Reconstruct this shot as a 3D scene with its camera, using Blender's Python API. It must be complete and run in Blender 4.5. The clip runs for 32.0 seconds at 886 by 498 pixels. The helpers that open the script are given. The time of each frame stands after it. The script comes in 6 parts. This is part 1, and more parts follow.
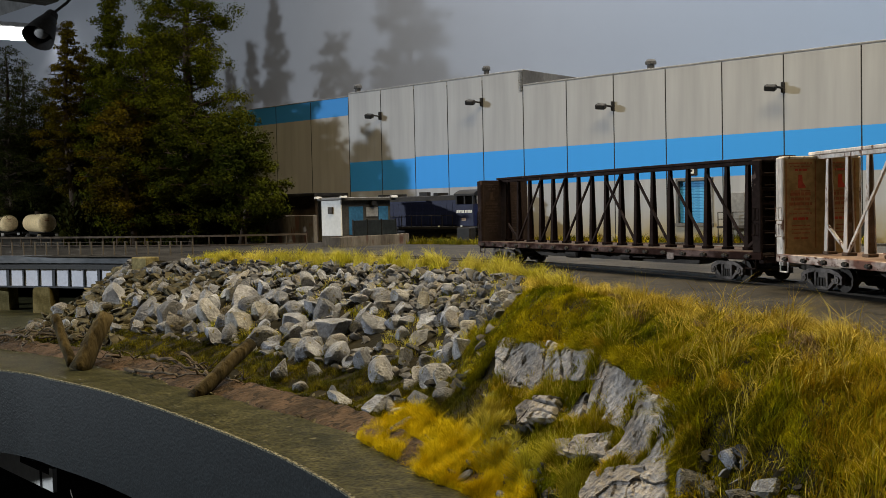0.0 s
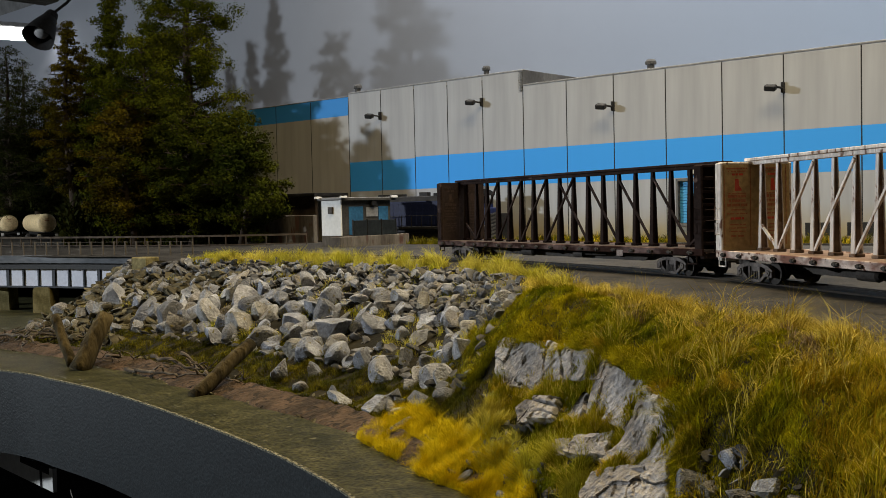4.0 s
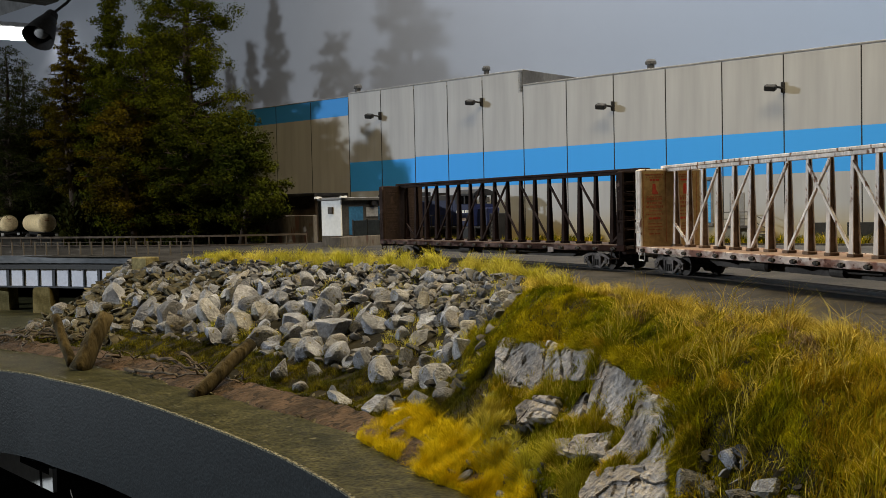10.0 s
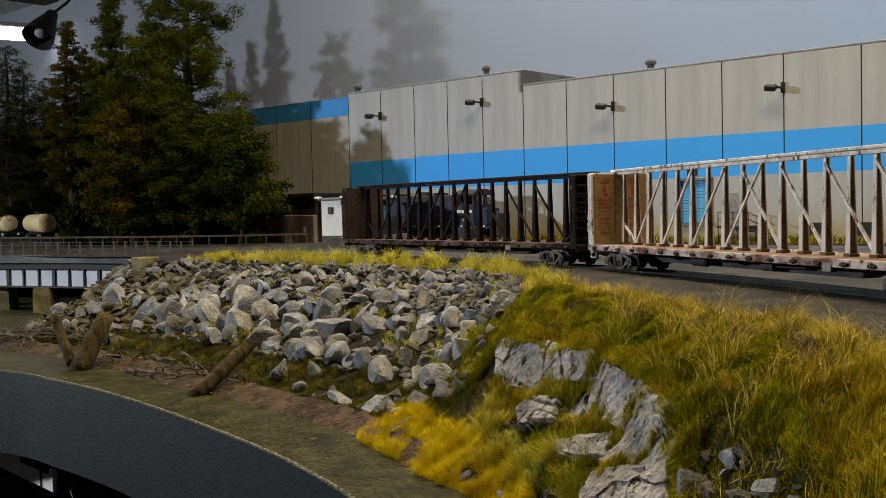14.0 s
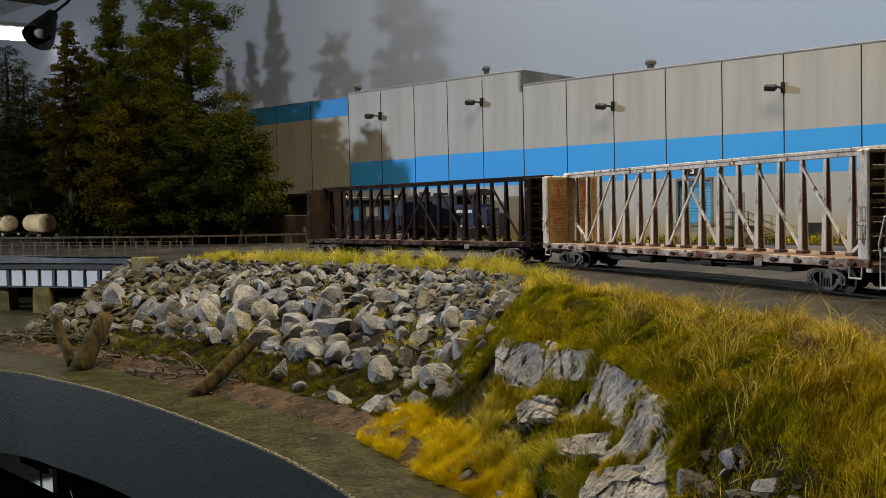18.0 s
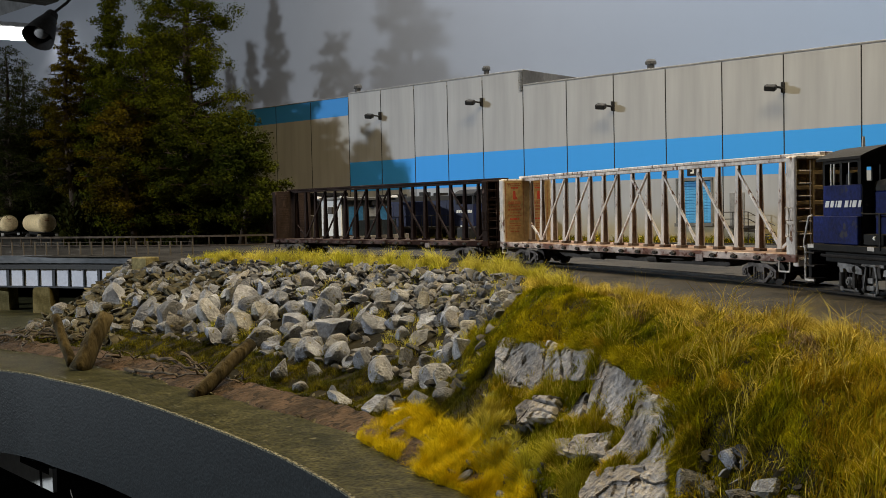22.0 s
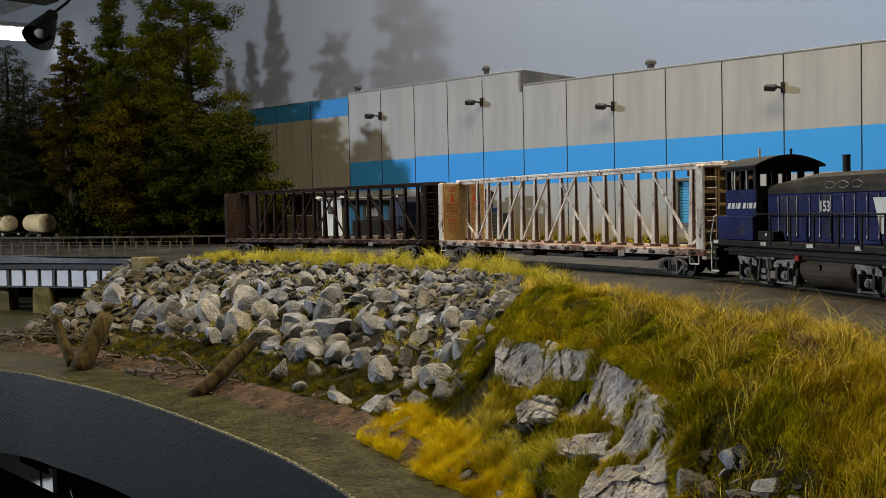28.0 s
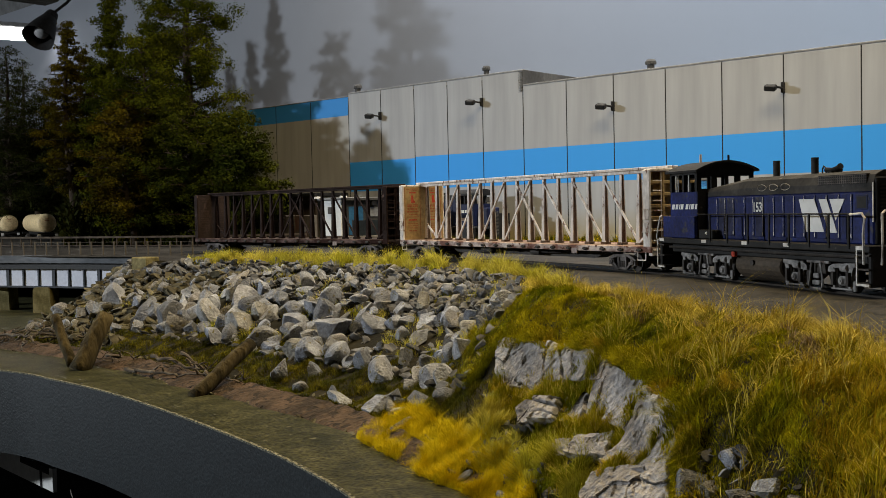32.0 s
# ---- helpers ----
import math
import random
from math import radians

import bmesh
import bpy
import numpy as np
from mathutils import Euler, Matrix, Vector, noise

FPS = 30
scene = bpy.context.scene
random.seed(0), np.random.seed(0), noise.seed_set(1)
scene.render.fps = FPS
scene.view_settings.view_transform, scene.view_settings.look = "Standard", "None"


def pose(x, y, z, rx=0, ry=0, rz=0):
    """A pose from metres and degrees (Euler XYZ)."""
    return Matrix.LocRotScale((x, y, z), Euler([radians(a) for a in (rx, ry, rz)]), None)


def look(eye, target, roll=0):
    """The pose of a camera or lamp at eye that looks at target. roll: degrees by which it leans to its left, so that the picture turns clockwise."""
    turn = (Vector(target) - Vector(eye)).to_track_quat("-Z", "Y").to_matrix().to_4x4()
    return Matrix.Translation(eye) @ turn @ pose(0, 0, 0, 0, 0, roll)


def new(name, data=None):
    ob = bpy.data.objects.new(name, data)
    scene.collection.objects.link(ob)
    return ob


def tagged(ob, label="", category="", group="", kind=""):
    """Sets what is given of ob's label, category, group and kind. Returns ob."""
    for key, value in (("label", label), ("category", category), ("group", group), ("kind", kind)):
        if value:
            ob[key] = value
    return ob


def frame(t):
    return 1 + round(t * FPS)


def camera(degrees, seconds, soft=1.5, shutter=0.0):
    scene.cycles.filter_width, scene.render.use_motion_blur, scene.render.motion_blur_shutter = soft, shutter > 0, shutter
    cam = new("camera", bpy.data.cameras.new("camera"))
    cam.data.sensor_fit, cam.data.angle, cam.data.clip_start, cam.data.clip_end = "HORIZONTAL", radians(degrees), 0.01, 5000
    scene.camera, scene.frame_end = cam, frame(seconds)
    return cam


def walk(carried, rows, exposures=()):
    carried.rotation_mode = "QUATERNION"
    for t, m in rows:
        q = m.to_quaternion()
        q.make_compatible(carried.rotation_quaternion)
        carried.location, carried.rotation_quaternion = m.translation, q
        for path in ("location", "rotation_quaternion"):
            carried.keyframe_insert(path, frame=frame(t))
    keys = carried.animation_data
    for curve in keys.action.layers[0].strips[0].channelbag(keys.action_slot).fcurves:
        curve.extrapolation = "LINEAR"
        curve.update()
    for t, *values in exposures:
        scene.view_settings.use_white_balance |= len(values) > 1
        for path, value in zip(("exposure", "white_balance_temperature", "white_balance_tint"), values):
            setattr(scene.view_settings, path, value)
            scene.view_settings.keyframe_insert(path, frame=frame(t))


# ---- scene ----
# All lengths below are in centimetres of the model railway (1:87); CM turns them into metres.
CM = 0.01


def at(x, y, z=0.0, rx=0, ry=0, rz=0):
    return pose(x * CM, y * CM, z * CM, rx, ry, rz)


# ---- camera ----
EYE = 3.48
cam = camera(47.3, 32.0, soft=0.8)
tilt = radians(-2.224)
stand = look((0, 0, EYE * CM), (0, math.cos(tilt), EYE * CM + math.sin(tilt)), -1.3)
walk(cam, [(0.0, stand), (32.0, stand)], [(0.0, 0.0), (32.0, 0.0)])

# ---- light ----
world = bpy.data.worlds.new("room_light")
scene.world = world
world.use_nodes = True
world.node_tree.nodes["Background"].inputs["Color"].default_value = (0.9, 0.92, 1.0, 1)
world.node_tree.nodes["Background"].inputs["Strength"].default_value = 0.005


def lamp(name, x, y, z, tx, ty, tz, sx, sy, watts, colour, spread=180):
    data = bpy.data.lights.new(name, "AREA")
    data.shape, data.size, data.size_y, data.energy, data.color = "RECTANGLE", sx * CM, sy * CM, watts, colour
    data.spread = radians(spread)
    ob = new(name, data)
    ob.matrix_world = look((x * CM, y * CM, z * CM), (tx * CM, ty * CM, tz * CM))
    return ob


lamp("aisle_light", -215, 68, 42, 0, 78, 4, 5.5, 5.5, 33.0, (0.87, 0.94, 1.0))
lamp("layout_light", 11, 51, 64, 4, 44, -3, 64, 20, 6.9, (1.0, 0.79, 0.45))
# Fill lamp added to brighten backdrop and factory; no fixture stands there.
lamp("backdrop_light", 49, 72.3, 84, 71, 96.3, 16, 168, 14, 28.0, (1.0, 0.95, 0.87), 125)

# ---- materials ----
STONE_TINTS = ((0.5, 0.48, 0.45), (0.95, 0.97, 1.03), (1.05, 0.96, 0.76), (1.34, 1.36, 1.42), (0.52, 0.51, 0.5), (1.25, 1.27, 1.33), (0.85, 0.74, 0.56), (1.1, 1.14, 1.22))


def surf(name, c1, c2, rough=0.75, metal=0.0, scale=60, fine=500, bump=0.3, low=0.35, high=0.65, stretch=(1, 1, 1),
         rand=0.0, island=0.0, speck=None, speck_at=0.62, spec=0.18, depth=0.0006, grain=0.28, tints=()):
    """Two colours mixed by a coarse noise, darkened and roughened by a fine one, with optional specks of a third."""
    m = bpy.data.materials.new(name)
    m.use_nodes = True
    nt = m.node_tree
    b = nt.nodes["Principled BSDF"]
    b.inputs["Roughness"].default_value, b.inputs["Metallic"].default_value = rough, metal
    b.inputs["Specular IOR Level"].default_value = spec
    tc, mp = nt.nodes.new("ShaderNodeTexCoord"), nt.nodes.new("ShaderNodeMapping")
    mp.inputs["Scale"].default_value = stretch
    nt.links.new(tc.outputs["Object"], mp.inputs["Vector"])

    def noise_node(s, detail):
        n = nt.nodes.new("ShaderNodeTexNoise")
        n.inputs["Scale"].default_value, n.inputs["Detail"].default_value = s, detail
        nt.links.new(mp.outputs["Vector"], n.inputs["Vector"])
        return n

    def ramp(src, a, z, ca=(0, 0, 0, 1), cz=(1, 1, 1, 1)):
        r = nt.nodes.new("ShaderNodeValToRGB")
        r.color_ramp.elements[0].position, r.color_ramp.elements[1].position = a, z
        r.color_ramp.elements[0].color, r.color_ramp.elements[1].color = ca, cz
        nt.links.new(src, r.inputs["Fac"])
        return r.outputs["Color"]

    def mix(kind, fac, a, z):
        x = nt.nodes.new("ShaderNodeMix")
        x.data_type, x.blend_type = "RGBA", kind
        for socket, value in ((x.inputs[0], fac), (x.inputs[6], a), (x.inputs[7], z)):
            if isinstance(value, (int, float)):
                socket.default_value = value
            elif isinstance(value, tuple):
                socket.default_value = (*value[:3], 1)
            else:
                nt.links.new(value, socket)
        return x.outputs[2]

    big, small = noise_node(scale, 4), noise_node(fine, 3)
    col = mix("MIX", ramp(big.outputs["Fac"], low, high), c1, c2)
    col = mix("MULTIPLY", 1.0, col, ramp(small.outputs["Fac"], 0.3, 0.7, (1 - grain,) * 3 + (1,), (1 + grain * 0.43,) * 3 + (1,)))
    if speck:
        third = noise_node(scale * 3.1, 6)
        col = mix("MIX", ramp(third.outputs["Fac"], speck_at, speck_at + 0.06), col, speck)
    if rand or island:
        if rand:
            src = nt.nodes.new("ShaderNodeObjectInfo").outputs["Random"]
        else:
            src = nt.nodes.new("ShaderNodeNewGeometry").outputs["Random Per Island"]
        k = rand or island
        if tints:
            r = nt.nodes.new("ShaderNodeValToRGB")
            while len(r.color_ramp.elements) < len(tints):
                r.color_ramp.elements.new(0.5)
            for i, c in enumerate(tints):
                r.color_ramp.elements[i].position = i / (len(tints) - 1)
                r.color_ramp.elements[i].color = (*c, 1)
            nt.links.new(src, r.inputs["Fac"])
            col = mix("MULTIPLY", 1.0, col, r.outputs["Color"])
        else:
            col = mix("MULTIPLY", 1.0, col, ramp(src, 0.0, 1.0, (1 - k, 1 - k * 1.05, 1 - k * 1.25, 1), (1 + k, 1 + k, 1 + k * 0.8, 1)))
    nt.links.new(col, b.inputs["Base Color"])
    if bump:
        bp = nt.nodes.new("ShaderNodeBump")
        bp.inputs["Strength"].default_value, bp.inputs["Distance"].default_value = bump, depth
        nt.links.new(small.outputs["Fac"], bp.inputs["Height"])
        nt.links.new(bp.outputs["Normal"], b.inputs["Normal"])
    return m


def banded(name, wall, wall2, band, z0, z1, stain=(0.3, 0.25, 0.14), stain_top=3.4, blotch=10, up=0.1):
    """Wall panel paint with a painted band between two heights, rain streaks and a patchy stain at the foot."""
    m = surf(name, wall, wall2, 0.7, scale=blotch, fine=90, bump=0.03, stretch=(1, 1, up), low=0.3, high=0.7, grain=0.14)
    nt = m.node_tree
    b = nt.nodes["Principled BSDF"]
    col = b.inputs["Base Color"].links[0].from_socket
    tc, sp = nt.nodes.new("ShaderNodeTexCoord"), nt.nodes.new("ShaderNodeSeparateXYZ")
    nt.links.new(tc.outputs["Object"], sp.inputs[0])
    gt, lt, both = (nt.nodes.new("ShaderNodeMath") for _ in range(3))
    gt.operation, lt.operation, both.operation = "GREATER_THAN", "LESS_THAN", "MULTIPLY"
    gt.inputs[1].default_value, lt.inputs[1].default_value = z0 * CM, z1 * CM
    nt.links.new(sp.outputs["Z"], gt.inputs[0]), nt.links.new(sp.outputs["Z"], lt.inputs[0])
    nt.links.new(gt.outputs[0], both.inputs[0]), nt.links.new(lt.outputs[0], both.inputs[1])
    mx = nt.nodes.new("ShaderNodeMix")
    mx.data_type = "RGBA"
    nt.links.new(both.outputs[0], mx.inputs[0]), nt.links.new(col, mx.inputs[6])
    mul = nt.nodes.new("ShaderNodeMix")
    mul.data_type, mul.blend_type = "RGBA", "MULTIPLY"
    mul.inputs[0].default_value = 0.22
    mul.inputs[6].default_value = (*band, 1)
    nt.links.new(col, mul.inputs[7]), nt.links.new(mul.outputs[2], mx.inputs[7])
    n = nt.nodes.new("ShaderNodeTexNoise")
    n.inputs["Scale"].default_value, n.inputs["Detail"].default_value = 45, 5
    nt.links.new(tc.outputs["Object"], n.inputs["Vector"])
    mr = nt.nodes.new("ShaderNodeMapRange")
    mr.inputs[1].default_value, mr.inputs[2].default_value = stain_top * CM, 0.0
    nt.links.new(sp.outputs["Z"], mr.inputs[0])
    pr = nt.nodes.new("ShaderNodeMath")
    pr.operation = "MULTIPLY"
    pr.use_clamp = True
    strong = nt.nodes.new("ShaderNodeMath")
    strong.operation = "MULTIPLY"
    strong.inputs[1].default_value = 2.1
    nt.links.new(n.outputs["Fac"], strong.inputs[0])
    nt.links.new(mr.outputs[0], pr.inputs[0]), nt.links.new(strong.outputs[0], pr.inputs[1])
    st = nt.nodes.new("ShaderNodeMix")
    st.data_type = "RGBA"
    st.inputs[7].default_value = (*stain, 1)
    nt.links.new(pr.outputs[0], st.inputs[0]), nt.links.new(mx.outputs[2], st.inputs[6])
    nt.links.new(st.outputs[2], b.inputs["Base Color"])
    return m


def glow(name, colour, strength):
    m = bpy.data.materials.new(name)
    m.use_nodes = True
    b = m.node_tree.nodes["Principled BSDF"]
    b.inputs["Emission Color"].default_value, b.inputs["Emission Strength"].default_value = (*colour, 1), strength
    b.inputs["Base Color"].default_value = (*colour, 1)
    return m


ASPHALT = surf("asphalt", (0.014, 0.0125, 0.0108), (0.056, 0.051, 0.045), 0.72, scale=26, fine=600, bump=0.5, low=0.34, high=0.7, speck=(0.007, 0.006, 0.005), speck_at=0.57, spec=0.16, grain=0.45)
# Dark soil, taken nearly black to paint shade between the stones.
EARTH = surf("earth", (0.011, 0.0095, 0.004), (0.026, 0.021, 0.009), 0.95, scale=40, fine=500, bump=0.8)
MUD = surf("mud", (0.035, 0.024, 0.015), (0.12, 0.078, 0.05), 0.8, scale=70, fine=420, bump=1.0, depth=0.0018, speck=(0.028, 0.02, 0.013), speck_at=0.55)
WATER = surf("river_resin", (0.026, 0.027, 0.009), (0.085, 0.08, 0.034), 0.45, scale=70, fine=650, bump=0.4, low=0.3, high=0.7, speck=(0.15, 0.14, 0.085), speck_at=0.67, grain=0.9)
FASCIA = surf("fascia_paint", (0.0075, 0.0115, 0.0145), (0.0125, 0.0185, 0.022), 0.5, scale=190, fine=700, bump=0.3, spec=0.25, grain=0.5, speck=(0.04, 0.046, 0.048), speck_at=0.7)
EDGE = surf("worn_edge", (0.3, 0.28, 0.2), (0.03, 0.032, 0.025), 0.8, scale=800, fine=1500, bump=0.4, low=0.38, high=0.62)
ROCK = surf("riprap_stone", (0.08, 0.081, 0.086), (0.43, 0.445, 0.48), 0.9, scale=70, fine=560, bump=1.0, rand=0.38, depth=0.0014, low=0.2, high=0.75, grain=0.3, speck=(0.17, 0.15, 0.07), speck_at=0.62, tints=STONE_TINTS)
# Darkened below the riprap colour so gaps between big stones read as shade.
ROCK_SMALL_SHADED = surf("small_stone", (0.04, 0.039, 0.038), (0.21, 0.212, 0.218), 0.9, scale=80, fine=500, bump=0.7, island=0.4, tints=STONE_TINTS)
PLASTER = surf("cast_cliff", (0.19, 0.172, 0.158), (0.47, 0.445, 0.43), 0.95, scale=60, fine=500, bump=1.0, depth=0.002, low=0.3, high=0.6, speck=(0.06, 0.05, 0.038), speck_at=0.6, spec=0.05, grain=0.4)
GRASS = surf("grass_green", (0.145, 0.165, 0.004), (0.4, 0.335, 0.008), 0.9, scale=30, fine=200, bump=0, island=0.35, speck=(0.44, 0.31, 0.02), speck_at=0.61, spec=0.02)
STRAW = surf("grass_straw", (0.52, 0.4, 0.05), (0.68, 0.55, 0.12), 0.7, scale=22, fine=300, bump=0, island=0.3, spec=0.03)
RUSTGRASS = surf("grass_rust", (0.34, 0.23, 0.01), (0.56, 0.42, 0.025), 0.8, scale=24, fine=200, bump=0, island=0.35, spec=0.03)
LIME = surf("grass_lime", (0.45, 0.43, 0.035), (0.64, 0.56, 0.12), 0.7, scale=30, fine=300, bump=0, island=0.3, spec=0.03)
GOLD = surf("gold_brush", (0.6, 0.46, 0.006), (0.74, 0.59, 0.016), 0.8, scale=40, fine=300, bump=0, island=0.25, spec=0.03)
DEADGRASS = surf("dead_grass", (0.24, 0.17, 0.09), (0.36, 0.27, 0.16), 0.9, scale=40, fine=300, bump=0, island=0.3, spec=0.1)
MOSS = surf("moss", (0.055, 0.064, 0.003), (0.17, 0.145, 0.006), 0.9, scale=60, fine=300, bump=0, island=0.35, spec=0.1)
LOG = surf("weathered_log", (0.024, 0.018, 0.007), (0.1, 0.076, 0.034), 0.95, scale=160, fine=420, bump=1.0, depth=0.0016, stretch=(1, 1, 0.15))
TWIG = surf("driftwood", (0.06, 0.045, 0.03), (0.17, 0.14, 0.105), 0.9, scale=100, fine=600, bump=0.5)
BARK = surf("bark", (0.018, 0.012, 0.008), (0.05, 0.036, 0.024), 0.95, scale=60, fine=300, bump=0.8)
LEAF_A = surf("leaf_green", (0.021, 0.029, 0.0015), (0.072, 0.075, 0.0035), 0.8, scale=14, fine=150, bump=0, island=0.12, spec=0.02)
LEAF_B = surf("leaf_olive", (0.035, 0.03, 0.002), (0.085, 0.062, 0.004), 0.8, scale=14, fine=150, bump=0, island=0.12, spec=0.02)
# leaf_green darkened, for low trees standing in the shade of taller crowns.
LEAF_A_SHADED = surf("leaf_deep_green", (0.014, 0.02, 0.0015), (0.05, 0.054, 0.003), 0.8, scale=14, fine=150, bump=0, island=0.12, spec=0.02)
# Leaf colour taken near black: the woodland's shade is painted in.
LEAF_WOOD_SHADE = surf("leaf_dark", (0.012, 0.015, 0.004), (0.035, 0.038, 0.007), 0.8, scale=14, fine=150, bump=0, island=0.12, spec=0.02)
DARK_CAR = surf("brown_black_paint", (0.017, 0.0105, 0.009), (0.04, 0.027, 0.024), 0.8, scale=60, fine=600, bump=0.3, speck=(0.11, 0.075, 0.065), speck_at=0.64, spec=0.06)
# Darker than the brown black of the flanges and sills.
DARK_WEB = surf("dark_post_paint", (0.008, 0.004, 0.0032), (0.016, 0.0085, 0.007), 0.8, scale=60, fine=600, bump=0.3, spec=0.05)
CREAM = surf("chalky_cream_paint", (0.56, 0.5, 0.45), (0.82, 0.77, 0.72), 0.8, scale=110, fine=600, bump=0.3, speck=(0.17, 0.095, 0.065), speck_at=0.6, stretch=(1, 1, 0.4))
CREAM_RUSTED = surf("rust_eaten_cream_sill", (0.17, 0.085, 0.065), (0.55, 0.46, 0.41), 0.85, scale=130, fine=600, bump=0.4, low=0.42, high=0.58, speck=(0.09, 0.04, 0.028), speck_at=0.56, stretch=(0.6, 1, 1))
DARK_SILL = surf("chipped_brown_sill", (0.03, 0.015, 0.012), (0.16, 0.11, 0.1), 0.85, scale=140, fine=600, bump=0.4, low=0.45, high=0.68, stretch=(0.6, 1, 1), spec=0.06)
RUSTY = surf("rusty_beige", (0.085, 0.052, 0.035), (0.2, 0.14, 0.1), 0.85, scale=60, fine=500, bump=0.4, speck=(0.1, 0.05, 0.025), speck_at=0.58)
BOARD = surf("bulkhead_plywood", (0.3, 0.2, 0.085), (0.4, 0.29, 0.13), 0.8, scale=35, fine=400, bump=0.3, speck=(0.2, 0.12, 0.05), speck_at=0.62)
BOARD_DARK = surf("bulkhead_dark_board", (0.02, 0.0125, 0.0105), (0.034, 0.022, 0.0185), 0.75, scale=40, fine=400, bump=0.3)
DECK = surf("deck_boards", (0.2, 0.13, 0.095), (0.3, 0.215, 0.165), 0.9, scale=60, fine=500, bump=0.4)
DECK_DARK = surf("dark_deck_boards", (0.05, 0.036, 0.032), (0.085, 0.065, 0.058), 0.9, scale=60, fine=500, bump=0.4)
RED = surf("warning_red", (0.45, 0.05, 0.025), (0.38, 0.06, 0.04), 0.8, scale=200, fine=800, bump=0)
FAINT_RED = surf("faded_lettering", (0.27, 0.085, 0.04), (0.31, 0.12, 0.055), 0.85, scale=200, fine=800, bump=0)
PALE = surf("faded_pale_mark", (0.24, 0.19, 0.17), (0.3, 0.25, 0.23), 0.8, scale=200, fine=800, bump=0)
DIM_TEXT = surf("dim_lettering", (0.04, 0.026, 0.022), (0.05, 0.033, 0.028), 0.85, scale=200, fine=800, bump=0)
BROWN_ROCK = surf("brown_rubble", (0.04, 0.036, 0.024), (0.17, 0.15, 0.1), 0.9, scale=80, fine=500, bump=0.7, island=0.4)
STEEL = surf("grimy_steel", (0.028, 0.025, 0.023), (0.06, 0.053, 0.048), 0.65, 0.2, scale=90, fine=700, bump=0.3)
TRUCK = surf("truck_grime", (0.05, 0.044, 0.04), (0.17, 0.15, 0.14), 0.8, scale=90, fine=700, bump=0.3)
SILVER = surf("grey_truck_paint", (0.06, 0.056, 0.053), (0.3, 0.29, 0.28), 0.65, scale=90, fine=700, bump=0.2, speck=(0.08, 0.06, 0.05), speck_at=0.6)
RAIL = surf("worn_rail", (0.024, 0.02, 0.017), (0.04, 0.034, 0.028), 0.8, 0.0, scale=60, fine=500, bump=0.1)
RUST = surf("rust_patch", (0.2, 0.08, 0.04), (0.28, 0.13, 0.07), 0.9, scale=70, fine=500, bump=0.4)
BLUE = surf("loco_blue", (0.0045, 0.009, 0.058), (0.01, 0.02, 0.12), 0.5, scale=70, fine=600, bump=0.2, speck=(0.035, 0.034, 0.045), speck_at=0.6, spec=0.2, grain=0.5)
# Dirty blue, darkened further to put the parked engine's shade into it.
BLUE_DIRTY_SHADED = surf("faded_loco_blue", (0.005, 0.008, 0.032), (0.009, 0.014, 0.052), 0.55, scale=55, fine=500, bump=0.12)
BLUE_FADED = surf("grimy_loco_blue", (0.009, 0.012, 0.045), (0.03, 0.033, 0.065), 0.65, scale=90, fine=600, bump=0.2, speck=(0.06, 0.055, 0.055), speck_at=0.6, grain=0.5)
BLACK = surf("loco_black", (0.006, 0.006, 0.006), (0.016, 0.015, 0.0145), 0.6, scale=90, fine=500, bump=0.25, spec=0.2, speck=(0.04, 0.036, 0.032), speck_at=0.67)
SOOT = surf("sooty_hood_top", (0.012, 0.0115, 0.011), (0.045, 0.042, 0.039), 0.75, scale=90, fine=600, bump=0.3, spec=0.2, speck=(0.11, 0.1, 0.09), speck_at=0.67)
WHITE = surf("white_paint", (0.6, 0.6, 0.585), (0.68, 0.68, 0.665), 0.6, scale=60, fine=300, bump=0.03, grain=0.08)
HANDRAIL = surf("pale_handrail", (0.5, 0.46, 0.42), (0.62, 0.6, 0.56), 0.6, scale=90, fine=600, bump=0.05)
CHALK = surf("chalky_ring", (0.12, 0.11, 0.1), (0.4, 0.38, 0.35), 0.9, scale=300, fine=900, bump=0)
TANKRUST = surf("fuel_tank_grime", (0.035, 0.028, 0.021), (0.085, 0.066, 0.047), 0.7, scale=50, fine=500, bump=0.2)
PANE = surf("dark_glass", (0.015, 0.018, 0.02), (0.02, 0.024, 0.026), 0.08, scale=50, fine=300, bump=0)
PANEL = banded("panel_paint", (0.315, 0.33, 0.36), (0.4, 0.415, 0.445), (0.05, 0.36, 0.95), 5.9, 9.55)
PANEL_TAN = banded("left_panel_paint", (0.32, 0.328, 0.345), (0.395, 0.402, 0.418), (0.05, 0.36, 0.95), 5.9, 9.4)
PANEL_FAR = banded("far_panel_paint", (0.32, 0.31, 0.285), (0.4, 0.385, 0.365), (0.045, 0.26, 0.66), 15.1, 18.5)
SEAM = surf("seam_black", (0.02, 0.02, 0.02), (0.03, 0.03, 0.03), 0.9, bump=0)
ROOF = surf("roof_grey", (0.12, 0.12, 0.12), (0.18, 0.18, 0.175), 0.8, scale=30, fine=300)
# Roof grey darkened in colour: the parapet return's unlit side, also the vents.
PARAPET_SHADED = surf("dark_flashing", (0.045, 0.046, 0.048), (0.075, 0.076, 0.078), 0.85, scale=30, fine=300, spec=0.08)
TRIM = surf("coping_grey", (0.17, 0.172, 0.175), (0.24, 0.242, 0.245), 0.6, scale=30, fine=300, bump=0.05)
